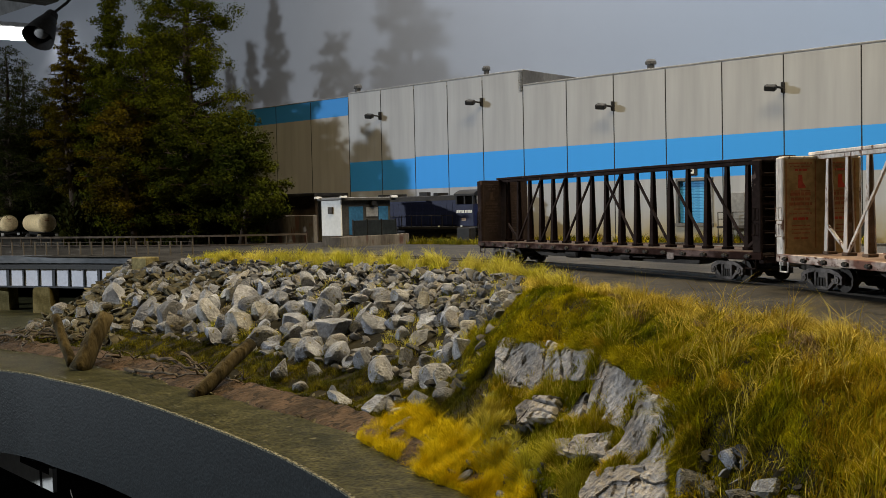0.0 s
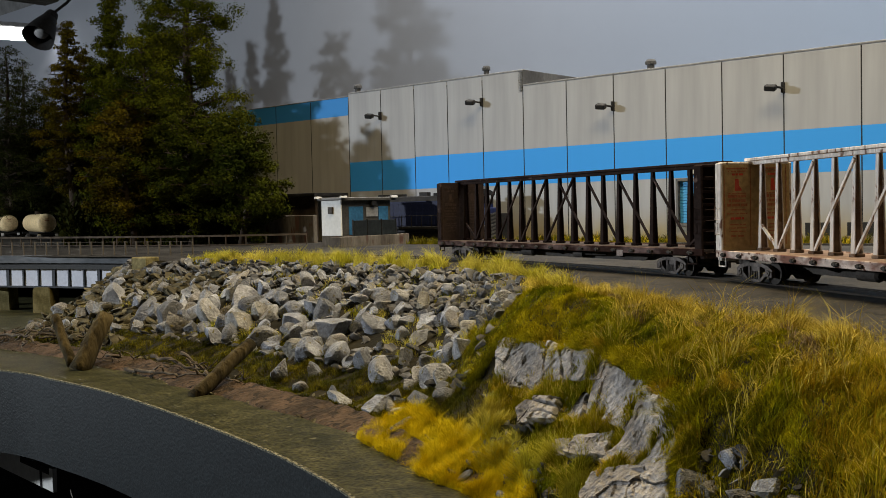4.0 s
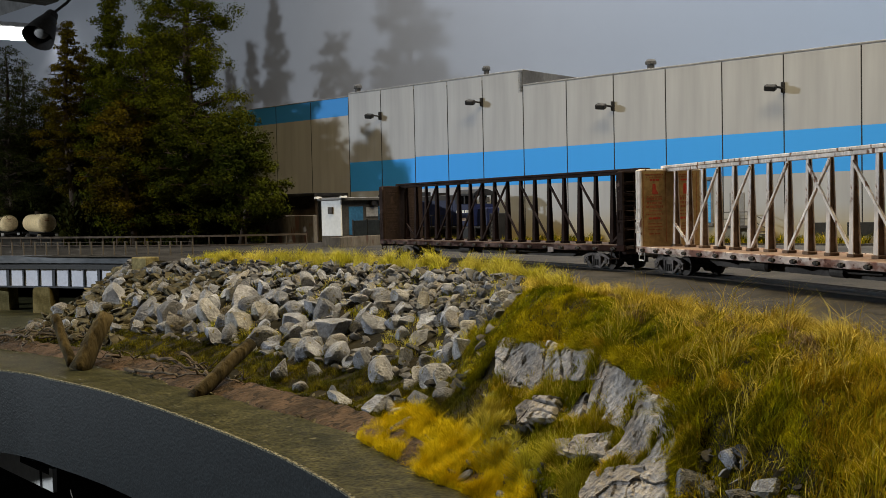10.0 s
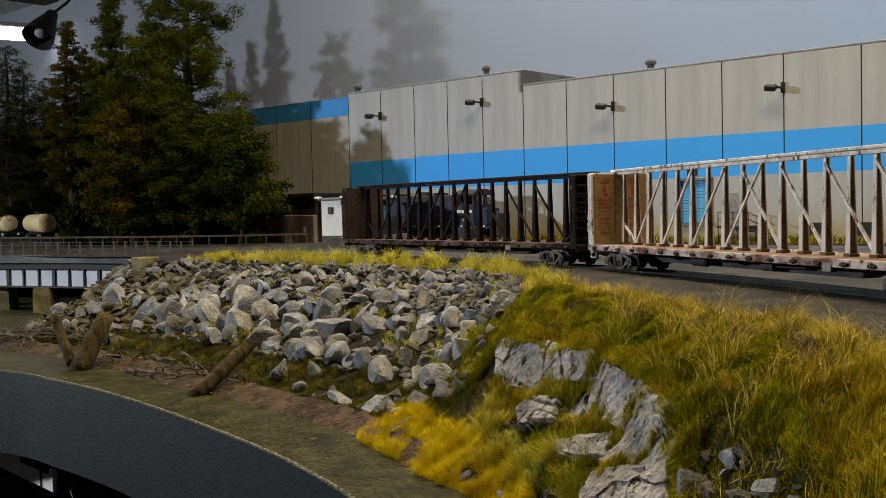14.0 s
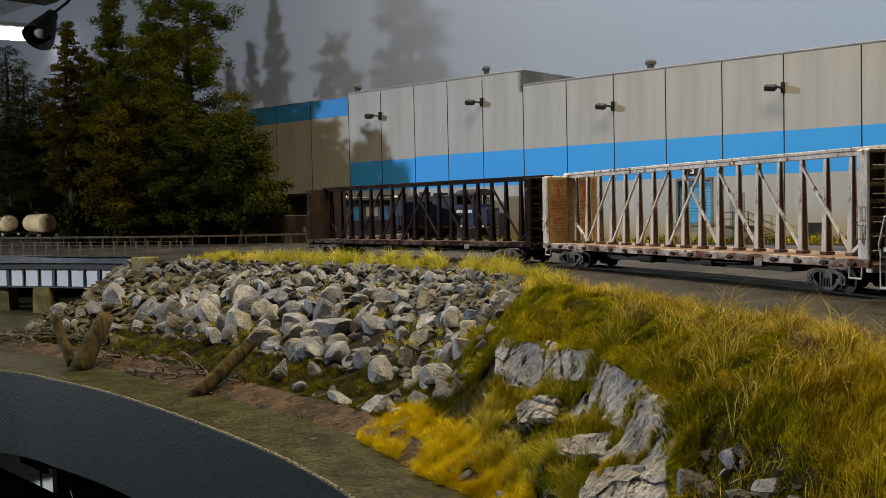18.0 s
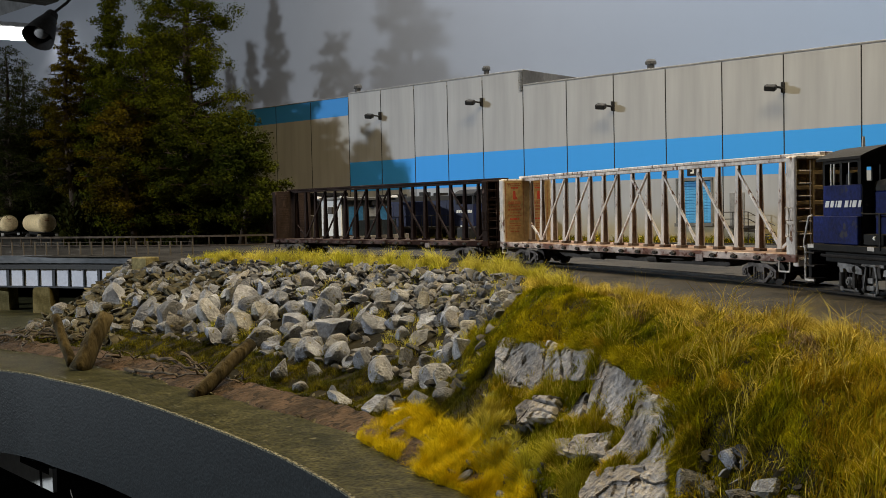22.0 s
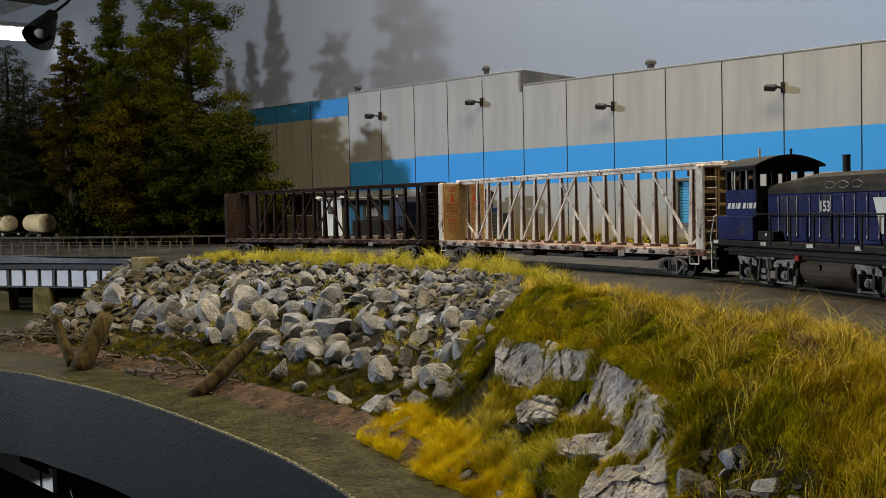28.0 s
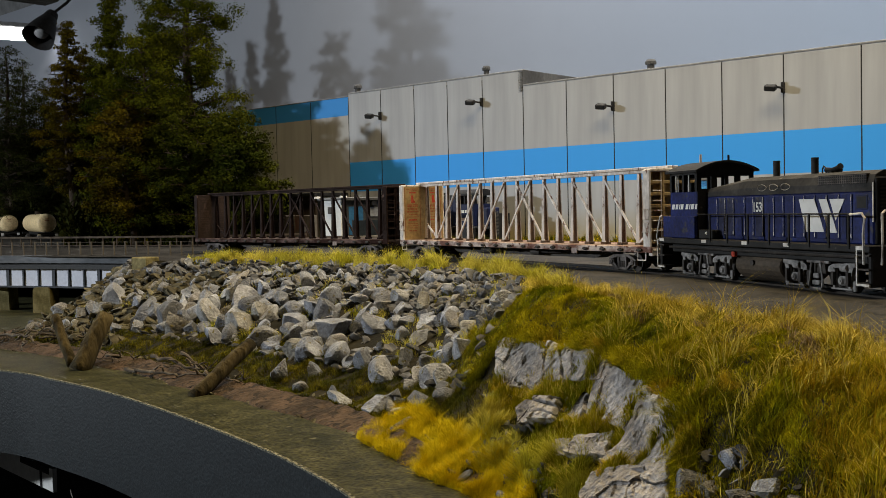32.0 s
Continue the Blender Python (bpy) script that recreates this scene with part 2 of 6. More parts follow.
ROLLER = surf("blue_roller_door", (0.06, 0.3, 0.62), (0.08, 0.36, 0.7), 0.5, scale=60, fine=400, bump=0.05)
# Door blue darkened to stand for the shack's unlit front.
SHACK_DOOR_SHADED = surf("dull_blue_door", (0.02, 0.085, 0.17), (0.03, 0.12, 0.23), 0.7, scale=60, fine=400, bump=0.05)
CONCRETE = surf("concrete", (0.13, 0.115, 0.095), (0.21, 0.19, 0.16), 0.9, scale=40, fine=500, bump=0.4)
# Stained concrete, dark enough to carry the shade on the shack's landing.
WALL_STAINED_SHADED = surf("stained_concrete_wall", (0.05, 0.04, 0.032), (0.13, 0.115, 0.095), 0.9, scale=40, fine=400, bump=0.4, speck=(0.07, 0.035, 0.025), speck_at=0.58, stretch=(1, 1, 0.3))
CONC_TAN = surf("mossy_concrete", (0.11, 0.09, 0.03), (0.27, 0.23, 0.11), 0.9, scale=60, fine=500, bump=0.4)
# Grey darkened in place of shade on the shack and parked engine.
GREY_SHADED = surf("shack_grey", (0.034, 0.033, 0.031), (0.06, 0.058, 0.054), 0.8, scale=50, fine=400, bump=0.2)


def backdrop_paint():
    """Painted sky: grey towards the woods, bluer along the factory, with a soft mottle."""
    m = surf("backdrop_paint", (0.148, 0.157, 0.177), (0.163, 0.173, 0.194), 0.95, scale=2.2, fine=20, bump=0, low=0.2, high=0.8, grain=0.03)
    nt = m.node_tree
    b = nt.nodes["Principled BSDF"]
    col = b.inputs["Base Color"].links[0].from_socket
    tc, sp, mr, mx = (nt.nodes.new("ShaderNode" + k) for k in ("TexCoord", "SeparateXYZ", "MapRange", "Mix"))
    nt.links.new(tc.outputs["Object"], sp.inputs[0])
    nt.links.new(sp.outputs["X"], mr.inputs[0])
    mr.inputs[1].default_value, mr.inputs[2].default_value = -30 * CM, 45 * CM
    mx.data_type = "RGBA"
    mx.inputs[7].default_value = (0.13, 0.164, 0.228, 1)
    nt.links.new(mr.outputs[0], mx.inputs[0])
    nt.links.new(col, mx.inputs[6])
    nt.links.new(mx.outputs[2], b.inputs["Base Color"])
    return m


BACKDROP = backdrop_paint()
TANKCREAM = surf("tank_cream", (0.6, 0.45, 0.24), (0.68, 0.53, 0.3), 0.45, scale=25, fine=300, bump=0.05)
GIRDER = surf("bridge_steel", (0.02, 0.024, 0.03), (0.04, 0.045, 0.052), 0.6, scale=50, fine=400, bump=0.2)
WALKWAY = surf("walkway_grey", (0.08, 0.087, 0.098), (0.17, 0.178, 0.19), 0.7, scale=60, fine=400, bump=0.2, stretch=(0.3, 0.3, 1))
GIRDER_PALE = surf("pale_girder_web", (0.58, 0.59, 0.66), (0.66, 0.67, 0.74), 0.6, scale=50, fine=400, bump=0.05, grain=0.08)
TIMBER_DARK = surf("dark_timber", (0.045, 0.034, 0.024), (0.09, 0.07, 0.052), 0.9, scale=80, fine=500, bump=0.4)
TIMBER = surf("grey_timber", (0.08, 0.067, 0.05), (0.15, 0.13, 0.1), 0.9, scale=80, fine=500, bump=0.4)
ROOM = surf("room_wall", (0.09, 0.09, 0.09), (0.12, 0.12, 0.12), 0.9, scale=3, fine=60, bump=0)
# Layout underside, and the added dark sheets that stand in for shade.
UNDERSIDE_SHADE = surf("dark_underside", (0.02, 0.02, 0.02), (0.03, 0.03, 0.03), 0.9, scale=3, fine=60, bump=0)
TUBE = glow("fluorescent_glow", (1.0, 0.98, 0.94), 12.0)

# ---- mesh tools ----


class M:
    """Collects vertices (in cm) and faces."""

    def __init__(self):
        self.v, self.f = [], []

    def add(self, verts, faces):
        k = len(self.v)
        self.v += [tuple(p) for p in verts]
        self.f += [tuple(i + k for i in q) for q in faces]
        return self

    def box(self, x0, x1, y0, y1, z0, z1, c=0.0, m=None):
        """A box with all edges chamfered by c."""
        lo, hi = (x0, y0, z0), (x1, y1, z1)
        c = min(c, 0.45 * min(hi[i] - lo[i] for i in range(3)))
        if c <= 0:
            vs = [(x, y, z) for z in (z0, z1) for y in (y0, y1) for x in (x0, x1)]
            fs = [(0, 2, 3, 1), (4, 5, 7, 6), (0, 1, 5, 4), (2, 6, 7, 3), (0, 4, 6, 2), (1, 3, 7, 5)]
        else:
            vs, ix = [], {}
            for k in range(8):
                s = [(k >> i) & 1 for i in range(3)]
                for ax in range(3):
                    p = [(hi[i] if s[i] else lo[i]) + (0 if i == ax else (-c if s[i] else c)) for i in range(3)]
                    ix[k, ax] = len(vs)
                    vs.append(tuple(p))
            fs = []
            for ax in range(3):
                a, b = (ax + 1) % 3, (ax + 2) % 3
                for side in (0, 1):
                    q = [(side << ax) | (i << a) | (j << b) for i, j in ((0, 0), (1, 0), (1, 1), (0, 1))]
                    fs.append(tuple(ix[k, ax] for k in (q if side else q[::-1])))
                for i in (0, 1):
                    for j in (0, 1):
                        k0 = (i << a) | (j << b)
                        k1 = k0 | (1 << ax)
                        q = (ix[k0, a], ix[k1, a], ix[k1, b], ix[k0, b])
                        fs.append(q if i == j else q[::-1])
            for k in range(8):
                q = (ix[k, 0], ix[k, 1], ix[k, 2])
                fs.append(q if bin(k).count("1") % 2 else q[::-1])
        if m is not None:
            vs = [tuple(m @ Vector(p)) for p in vs]
        return self.add(vs, fs)

    def tube(self, pts, radii, n=8, cap=True):
        """A tube along pts; radii: one, or one for each point."""
        pts = [Vector(p) for p in pts]
        if isinstance(radii, (int, float)):
            radii = [radii] * len(pts)
        vs, fs = [], []
        for i, p in enumerate(pts):
            d = (pts[min(i + 1, len(pts) - 1)] - pts[max(i - 1, 0)]).normalized()
            a = d.cross(Vector((0, 0, 1)))
            a = (a if a.length > 0.05 else d.cross(Vector((0, 1, 0)))).normalized()
            b = d.cross(a)
            for k in range(n):
                w = 2 * math.pi * k / n
                vs.append(tuple(p + (a * math.cos(w) + b * math.sin(w)) * radii[i]))
        for i in range(len(pts) - 1):
            for k in range(n):
                fs.append((i * n + k, i * n + (k + 1) % n, (i + 1) * n + (k + 1) % n, (i + 1) * n + k))
        if cap:
            fs.append(tuple(range(n))[::-1])
            fs.append(tuple(range((len(pts) - 1) * n, len(pts) * n)))
        return self.add(vs, fs)

    def prism(self, poly, axis, a0, a1):
        """A polygon (in the two other axes, in x, y, z order) pushed from a0 to a1 along the axis."""
        def place(p, a):
            q = list(p)
            q.insert(axis, a)
            return tuple(q)
        n = len(poly)
        vs = [place(p, a0) for p in poly] + [place(p, a1) for p in poly]
        fs = [tuple(range(n))[::-1], tuple(range(n, 2 * n))] + [(k, (k + 1) % n, (k + 1) % n + n, k + n) for k in range(n)]
        return self.add(vs, fs)

    def beam(self, p, q, w, h):
        """A square bar from p to q."""
        p, q = Vector(p), Vector(q)
        d = q - p
        m = Matrix.Translation(p) @ d.to_track_quat("X", "Z").to_matrix().to_4x4()
        return self.box(0, d.length, -w / 2, w / 2, -h / 2, h / 2, 0.0, m)


def mesh_of(name, m, smooth=False):
    me = bpy.data.meshes.new(name)
    me.from_pydata([(x * CM, y * CM, z * CM) for x, y, z in m.v], [], m.f)
    if smooth:
        me.polygons.foreach_set("use_smooth", [True] * len(me.polygons))
    me.update()
    return me


def outward(me):
    bm = bmesh.new()
    bm.from_mesh(me)
    bmesh.ops.recalc_face_normals(bm, faces=bm.faces)
    bm.to_mesh(me)
    bm.free()


def part(name, m, material, parent=None, label="", where=None, smooth=False):
    me = mesh_of(name, m, smooth)
    if len(m.f) < 5000:
        outward(me)
    me.materials.append(material)
    ob = new(name, me)
    if parent is not None:
        ob.parent = parent
    if where is not None:
        ob.matrix_basis = where
    if label:
        ob["label"] = label
    return ob


def thing(name, label, category, group="", where=None, kind=""):
    ob = tagged(new(name), label, category, group, kind)
    if where is not None:
        ob.matrix_basis = where
    return ob


def structure(name, m, material, label="", where=None, smooth=False):
    return tagged(part(name, m, material, None, label, where, smooth), kind="structure")


def shared(ob, parent, where, name=None):
    """One more piece on the same mesh."""
    o = new(name or ob.name.split(".")[0], ob.data)
    o.parent, o.matrix_basis = parent, where
    return o


def spline(points, n):
    """n + 1 points on a smooth curve through the points, evenly by point number."""
    p = np.array(points, float)
    q = np.vstack([2 * p[0] - p[1], p, 2 * p[-1] - p[-2]])
    out = []
    for u in np.linspace(0, len(p) - 1, n + 1):
        i = min(int(u), len(p) - 2)
        w = u - i
        a, b, c, d = q[i:i + 4]
        out.append(0.5 * (2 * b + (c - a) * w + (2 * a - 5 * b + 4 * c - d) * w * w + (3 * b - a - 3 * c + d) * w ** 3))
    return np.array(out)

# ---- the lie of the land ----
# The bank runs from a ridge (beside the yard, level 0) down to a foot on the river (level -5.5).
RIVER = -5.5
RIDGE = spline([(-27, 88), (-23.5, 80), (-17, 77), (-11.8, 73.5), (-7.2, 69), (-3, 64.5), (0, 60.5), (2.3, 56.5), (3.6, 51), (4.6, 45.5),
                (5.9, 40.8), (7, 37), (8.1, 32.5), (9, 29), (9.8, 26), (10.6, 23), (11.4, 18), (12, 12), (12.3, 4)], 180)
FOOT = spline([(-33, 93), (-35, 82), (-33, 72.5), (-25, 65), (-17.5, 57), (-12.9, 51.5), (-9, 47), (-4.5, 41.5), (-2.4, 37.4), (-0.4, 33.2),
               (1, 31), (1.6, 28.5), (2.1, 26), (2.4, 23), (2.6, 20), (2.8, 17), (3, 14), (3.2, 10), (3.2, 4)], 180)
ROCKY = ((0, 0.0), (0.06, -0.25), (0.3, -2.0), (0.6, -4.1), (0.8, -5.05), (0.9, -5.35), (1, -5.56))
CLIFFY = ((0, 0.0), (0.18, -0.1), (0.36, -0.75), (0.47, -1.5), (0.58, -3.0), (0.72, -3.95), (0.9, -5.2), (1, -5.56))


def level_table(steps):
    return [float(np.interp(i / 1000, [a for a, _ in steps], [b for _, b in steps])) for i in range(1001)]


ROCKY_Z, CLIFFY_Z = level_table(ROCKY), level_table(CLIFFY)
RIDGE_XY, FOOT_XY = RIDGE.tolist(), FOOT.tolist()


def bank(s, t, rough=1.0):
    """The point of the bank at s (0 to 18 along it) and t (0 at the ridge, 1 at the foot)."""
    k = min(max(s, 0.0), 17.999) * 10
    i, w = int(k), k - int(k)
    (ax, ay), (bx, by), (cx, cy), (dx, dy) = RIDGE_XY[i], RIDGE_XY[i + 1], FOOT_XY[i], FOOT_XY[i + 1]
    x = (ax * (1 - w) + bx * w) * (1 - t) + (cx * (1 - w) + dx * w) * t
    y = (ay * (1 - w) + by * w) * (1 - t) + (cy * (1 - w) + dy * w) * t
    step = int(min(max(t, 0.0), 1.0) * 1000 + 0.5)
    za, zb = ROCKY_Z[step], CLIFFY_Z[step]
    c = min(max((s - 7.6) / 1.6, 0), 1)
    z = za * (1 - c) + zb * c
    n = noise.noise(Vector((x * 0.35, y * 0.35, 0))) * 0.32 + noise.noise(Vector((x * 1.1, y * 1.1, 5))) * 0.16
    if t > 0.85:
        n *= max(0.0, (1 - t) / 0.15)
    if t < 0.06:
        n *= max(t, 0) / 0.06
    return Vector((x, y, z + n * rough))


def ridge_mesh():
    m = M()
    ns, ntt = 180, 44
    for i in range(ns + 1):
        for j in range(ntt + 1):
            p = bank(18 * i / ns, j / ntt)
            m.v.append((p.x, p.y, p.z))
    for i in range(ns):
        for j in range(ntt):
            a = i * (ntt + 1) + j
            m.f.append((a, a + ntt + 1, a + ntt + 2, a + 1))
    return m


structure("embankment_ground", ridge_mesh(), EARTH, "olive brown earth bank sloping to the river", smooth=True)


# The yard: one sheet from the ridge to the far walls.
def yard_mesh():
    m = M()
    edge = [(12.3, 4), (13, -30)][::-1] + [tuple(p) for p in RIDGE[::-1][::3]] + [(-27.6, 90.5), (-60, 108), (-150, 140)]
    outer = [(150, -30), (150, 4)] + [(150 - 2.2 * k, 4 + 4.2 * k) for k in range(len(edge) - 5)] + [(-20, 270), (-90, 270), (-150, 270)]
    n = len(edge)
    rows = 26
    for i in range(n):
        for j in range(rows + 1):
            w = (j / rows) ** 1.8
            x, y = edge[i][0] * (1 - w) + outer[i][0] * w, edge[i][1] * (1 - w) + outer[i][1] * w
            z = 0.0 if j else -0.12
            m.v.append((x, y, z + 0.03 * noise.noise(Vector((x * 0.25, y * 0.25, 2)))))
    for i in range(n - 1):
        for j in range(rows):
            a = i * (rows + 1) + j
            m.f.append((a, a + rows + 1, a + rows + 2, a + 1))
    return m


structure("yard_ground", yard_mesh(), ASPHALT, "dark worn asphalt yard", smooth=True)

# River plate, mud shore and the curved front edge of the layout.
LIP = spline([(-62, 74), (-42, 68.5), (-26.7, 60.25), (-21.7, 56.1), (-17.1, 51.5), (-12.8, 46.3), (-9.1, 41.4), (-6.1, 37.1), (-3.6, 32.8), (-2.4, 30), (-1, 25), (0.2, 18), (1, 8), (1, -4)], 90)


def river_mesh():
    m = M()
    back = spline([(-62, 160), (-42, 150), (-27, 140), (-22, 110), (-16, 75), (-10, 62), (-5, 55), (0, 46), (2, 42), (4, 36), (5, 30), (6, 22), (6, 10), (6, -4)], 90)
    rows = 14
    for i in range(91):
        for j in range(rows + 1):
            w = j / rows
            x, y = LIP[i] * (1 - w) + back[i] * w
            m.v.append((x, y, RIVER + 0.035 * noise.noise(Vector((x * 0.8, y * 0.8, 1))) * min(1, j)))
    for i in range(90):
        for j in range(rows):
            a = i * (rows + 1) + j
            m.f.append((a, a + 1, a + rows + 2, a + rows + 1))
    return m


structure("river_water", river_mesh(), WATER, "still murky olive river surface", smooth=True)


def strip_mesh(line, outs, zs):
    """A band swept along a plan line: outs are offsets to its outer side, zs heights."""
    m = M()
    n = len(line)
    for i in range(n):
        d = line[min(i + 1, n - 1)] - line[max(i - 1, 0)]
        d = d / np.linalg.norm(d)
        o = np.array((d[1], -d[0]))
        for a, z in zip(outs, zs):
            p = line[i] + o * a
            m.v.append((p[0], p[1], z))
    k = len(outs)
    for i in range(n - 1):
        for j in range(k):
            m.f.append((i * k + j, i * k + (j + 1) % k, (i + 1) * k + (j + 1) % k, (i + 1) * k + j))
    return m


structure("fascia_board", strip_mesh(LIP, (0.01, 0.1, 0.13, 0.13, 0.01), (RIVER - 0.05, RIVER - 0.05, RIVER - 0.08, RIVER - 4.95, RIVER - 4.95)), FASCIA, "curved slate grey painted fascia board")
# Added dark sheet in place of the deep shade below the fascia.
structure("bench_skirt", strip_mesh(LIP, (-24.0, -23.6, -23.6, -24.0), (RIVER - 1.0, RIVER - 1.0, -109.5, -109.5)), UNDERSIDE_SHADE, "added dark sheet hiding the lit floor below the layout")
structure("fascia_edge_trim", strip_mesh(LIP, (0.0, 0.12, 0.13, 0.0), (RIVER - 0.06, RIVER - 0.06, RIVER + 0.02, RIVER + 0.025)), EDGE, "chipped pale edge of the layout")


def shore_mesh():
    m = M()
    for i in range(0, 131):
        s = 1.2 + 8.8 * i / 130
        a, b = bank(s, 0.89), bank(s, 1.0)
        d = Vector((b.x - a.x, b.y - a.y, 0)).normalized()
        wob = 0.7 * noise.noise(Vector((s * 2.7, 3, 0)))
        for j in range(9):
            w = j / 8
            p = a.lerp(b, w * 0.9) + d * (0.2 + wob) * w
            h = -5.12 * (1 - w) + (RIVER - 0.05) * w + 0.18 * (1 - w) * noise.noise(Vector((p.x * 1.4, p.y * 1.4, 7))) + 0.09
            m.v.append((p.x, p.y, h if w < 0.99 else RIVER - 0.06))
    for i in range(130):
        for j in range(8):
            q = i * 9 + j
            m.f.append((q, q + 1, q + 10, q + 9))
    return m


structure("mud_shore", shore_mesh(), MUD, "wet reddish brown mud at the waterline", smooth=True)

# ---- track ----


def track_table(h0, k0, k1, k2, x0, y0):
    xs, out = 0.25, {}
    for way in (1, -1):
        x, y, s = x0, y0, 0.0
        out[0] = (x, y)
        for i in range(1, 481):
            mid = s + way * xs / 2
            h = h0 + k0 * mid + k1 * mid * mid / 2 + k2 * max(mid, -42.0) ** 3
            x, y, s = x + way * xs * math.cos(h), y + way * xs * math.sin(h), s + way * xs
            out[way * i] = (x, y)
    return out


TRACK = track_table(-1.020132, -0.0119331, -0.0000916674, 2.12675e-6, 5.4534, 63.2488)
BRIDGE_LINE = track_table(-1.02948, -0.011595, -0.0000364, 0.0, 5.683, 62.758)


def on_track(s, line=TRACK):
    k = s / 0.25
    i = math.floor(k)
    w = k - i
    a, b = line[i], line[i + 1]
    return Vector((a[0] * (1 - w) + b[0] * w, a[1] * (1 - w) + b[1] * w, 0))


def rails(name, centre, label):
    base = thing(name, label, "railway track", kind="structure")
    line = np.array(centre)
    for side in (-0.86, 0.79):
        part("rail", strip_mesh(line, (side, side + 0.02, side + 0.05, side + 0.07), (-0.1, 0.07, 0.07, -0.1)), RAIL, base)
    part("track_groove", strip_mesh(line, (-0.79, -0.79, -0.7, -0.7), (-0.05, 0.018, 0.018, -0.05)), BLACK, base)
    part("track_groove", strip_mesh(line, (0.68, 0.68, 0.78, 0.78), (-0.05, 0.018, 0.018, -0.05)), BLACK, base)
    return base


rails("main_track", [on_track(s)[:2] for s in np.arange(-46, 62, 1.0)], "steel rails sunk in dark asphalt")

# Factory wall line: origin at the seam between the tall and low halls, x along the wall.
WALL = at(8.604, 104.96, 0, 0, 0, -41.762)


def on_wall(u, out, z=0.0):
    """A plan place u along the factory wall and out in front of it."""
    p = WALL @ Vector((u * CM, -out * CM, z * CM))
    return Vector((p.x / CM, p.y / CM, z))


rails("factory_spur", [on_wall(u, 4.2)[:2] for u in np.arange(-60, 60, 2.0)], "spur rails sunk in asphalt beside the factory")
part("rust_patch", M().prism([(17.2 + 1.1 * math.cos(a) * (1 + 0.25 * math.sin(3 * a)), 35.6 + 1.6 * math.sin(a)) for a in np.linspace(0, 6.2, 18)], 2, 0.0, 0.1), RUST, bpy.data.objects["yard_ground"])

# ---- stones ----
rng = random.Random(4)


def stone_mesh(name, level, flat=0.75, rough=0.016, deep=0.34):
    """A quarry stone: a ball split by random flat breaks, squeezed, with slightly worn faces."""
    bm = bmesh.new()
    bmesh.ops.create_icosphere(bm, subdivisions=level, radius=1.0)
    cuts = []
    for _ in range(rng.randint(7, 10)):
        d = Vector((rng.gauss(0, 1), rng.gauss(0, 1), rng.gauss(0, 1))).normalized()
        cuts.append((d, rng.uniform(deep, deep + 0.3)))
    off = Vector((rng.uniform(0, 50), rng.uniform(0, 50), 0))
    long_ = rng.uniform(1.0, 1.35)
    for v in bm.verts:
        p = v.co.copy() * 1.05
        for d, o in cuts:
            k = p.dot(d) - o
            if k > 0:
                p -= d * k
        p += noise.noise_vector(p * 2.3 + off) * rough * 1.8 + noise.noise_vector(p * 6.0 + off) * rough * 0.7
        v.co = Vector((p.x * 1.3 * long_, p.y * 1.25, p.z * 1.4 * flat)) * CM
    bmesh.ops.recalc_face_normals(bm, faces=bm.faces)
    me = bpy.data.meshes.new(name)
    bm.to_mesh(me)
    bm.free()
    me.materials.append(ROCK)
    return me


STONES = [stone_mesh("rock", 2, rng.uniform(0.3, 0.62), 0.01, 0.34) for _ in range(24)]
WORN = [stone_mesh("rock", 3, rng.uniform(0.6, 1.05), 0.016, 0.4) for _ in range(28)]
pile = thing("riprap_bank", "bank of angular grey quarry stones with moss between", "rock pile")
spots = []


def free_spot(p, r):
    return all((p.x - q.x) ** 2 + (p.y - q.y) ** 2 > (0.52 * (r + k)) ** 2 for q, k in spots)


def rock_limit(s):
    """How far down the bank the loose stones reach."""
    return 0.88 if s < 2 else 0.66 if s < 6.4 else 0.62


made = 0
for attempt in range(9000):
    if made >= 300:
        break
    s, t = rng.uniform(0.9, 8.7), rng.uniform(0.04, 0.88)
    if s > 7.6 and t > 0.75 - (s - 7.6) * 0.5:
        continue
    if t > rock_limit(s) + 0.09 * noise.noise(Vector((s * 1.9, 4, 0))) and (s < 5.2 or t > 0.83 or rng.random() < 0.8) or s < 2.7 and t > 0.3 and rng.random() < 0.7:
        continue
    size = rng.uniform(0.3, 0.54) + 0.55 * max(0, 1 - abs(t - 0.52) / 0.3) * rng.random() ** 1.5
    if t < 0.22:
        size *= 0.7
    size *= 1.05 - 0.09 * max(0.0, s - 4.5)
    p = bank(s, t)
    if not free_spot(p, size):
        continue
    spots.append((p, size))
    o = new("rock", WORN[made % len(WORN)])
    o.parent = pile
    k = size * rng.uniform(0.85, 1.15)
    o.matrix_basis = at(p.x, p.y, p.z + 0.34 * k, rng.uniform(-60, 60), rng.uniform(-60, 60), rng.uniform(0, 360)) @ Matrix.Diagonal((k * rng.uniform(0.8, 1.25), k, k * rng.uniform(0.85, 1.2), 1))
    made += 1


def rubble(count, place, lo, hi):
    src = []
    for me in STONES:
        src.append((np.array([tuple(v.co / CM) for v in me.vertices]), [tuple(f.vertices) for f in me.polygons]))
    m = M()
    for _ in range(count):
        p, k = place(), rng.uniform(lo, hi)
        vs, fs = src[rng.randrange(len(src))]
        turn = np.array(Euler((rng.uniform(-0.75, 0.75), rng.uniform(-0.75, 0.75), rng.uniform(0, 6))).to_matrix())
        q = (vs * (k * rng.uniform(0.7, 1.3), k, k)) @ turn.T + (p.x, p.y, p.z + 0.2 * k)
        base = len(m.v)
        m.v += q.tolist()
        m.f += [(a + base, b + base, c + base) for a, b, c in fs]
    return m


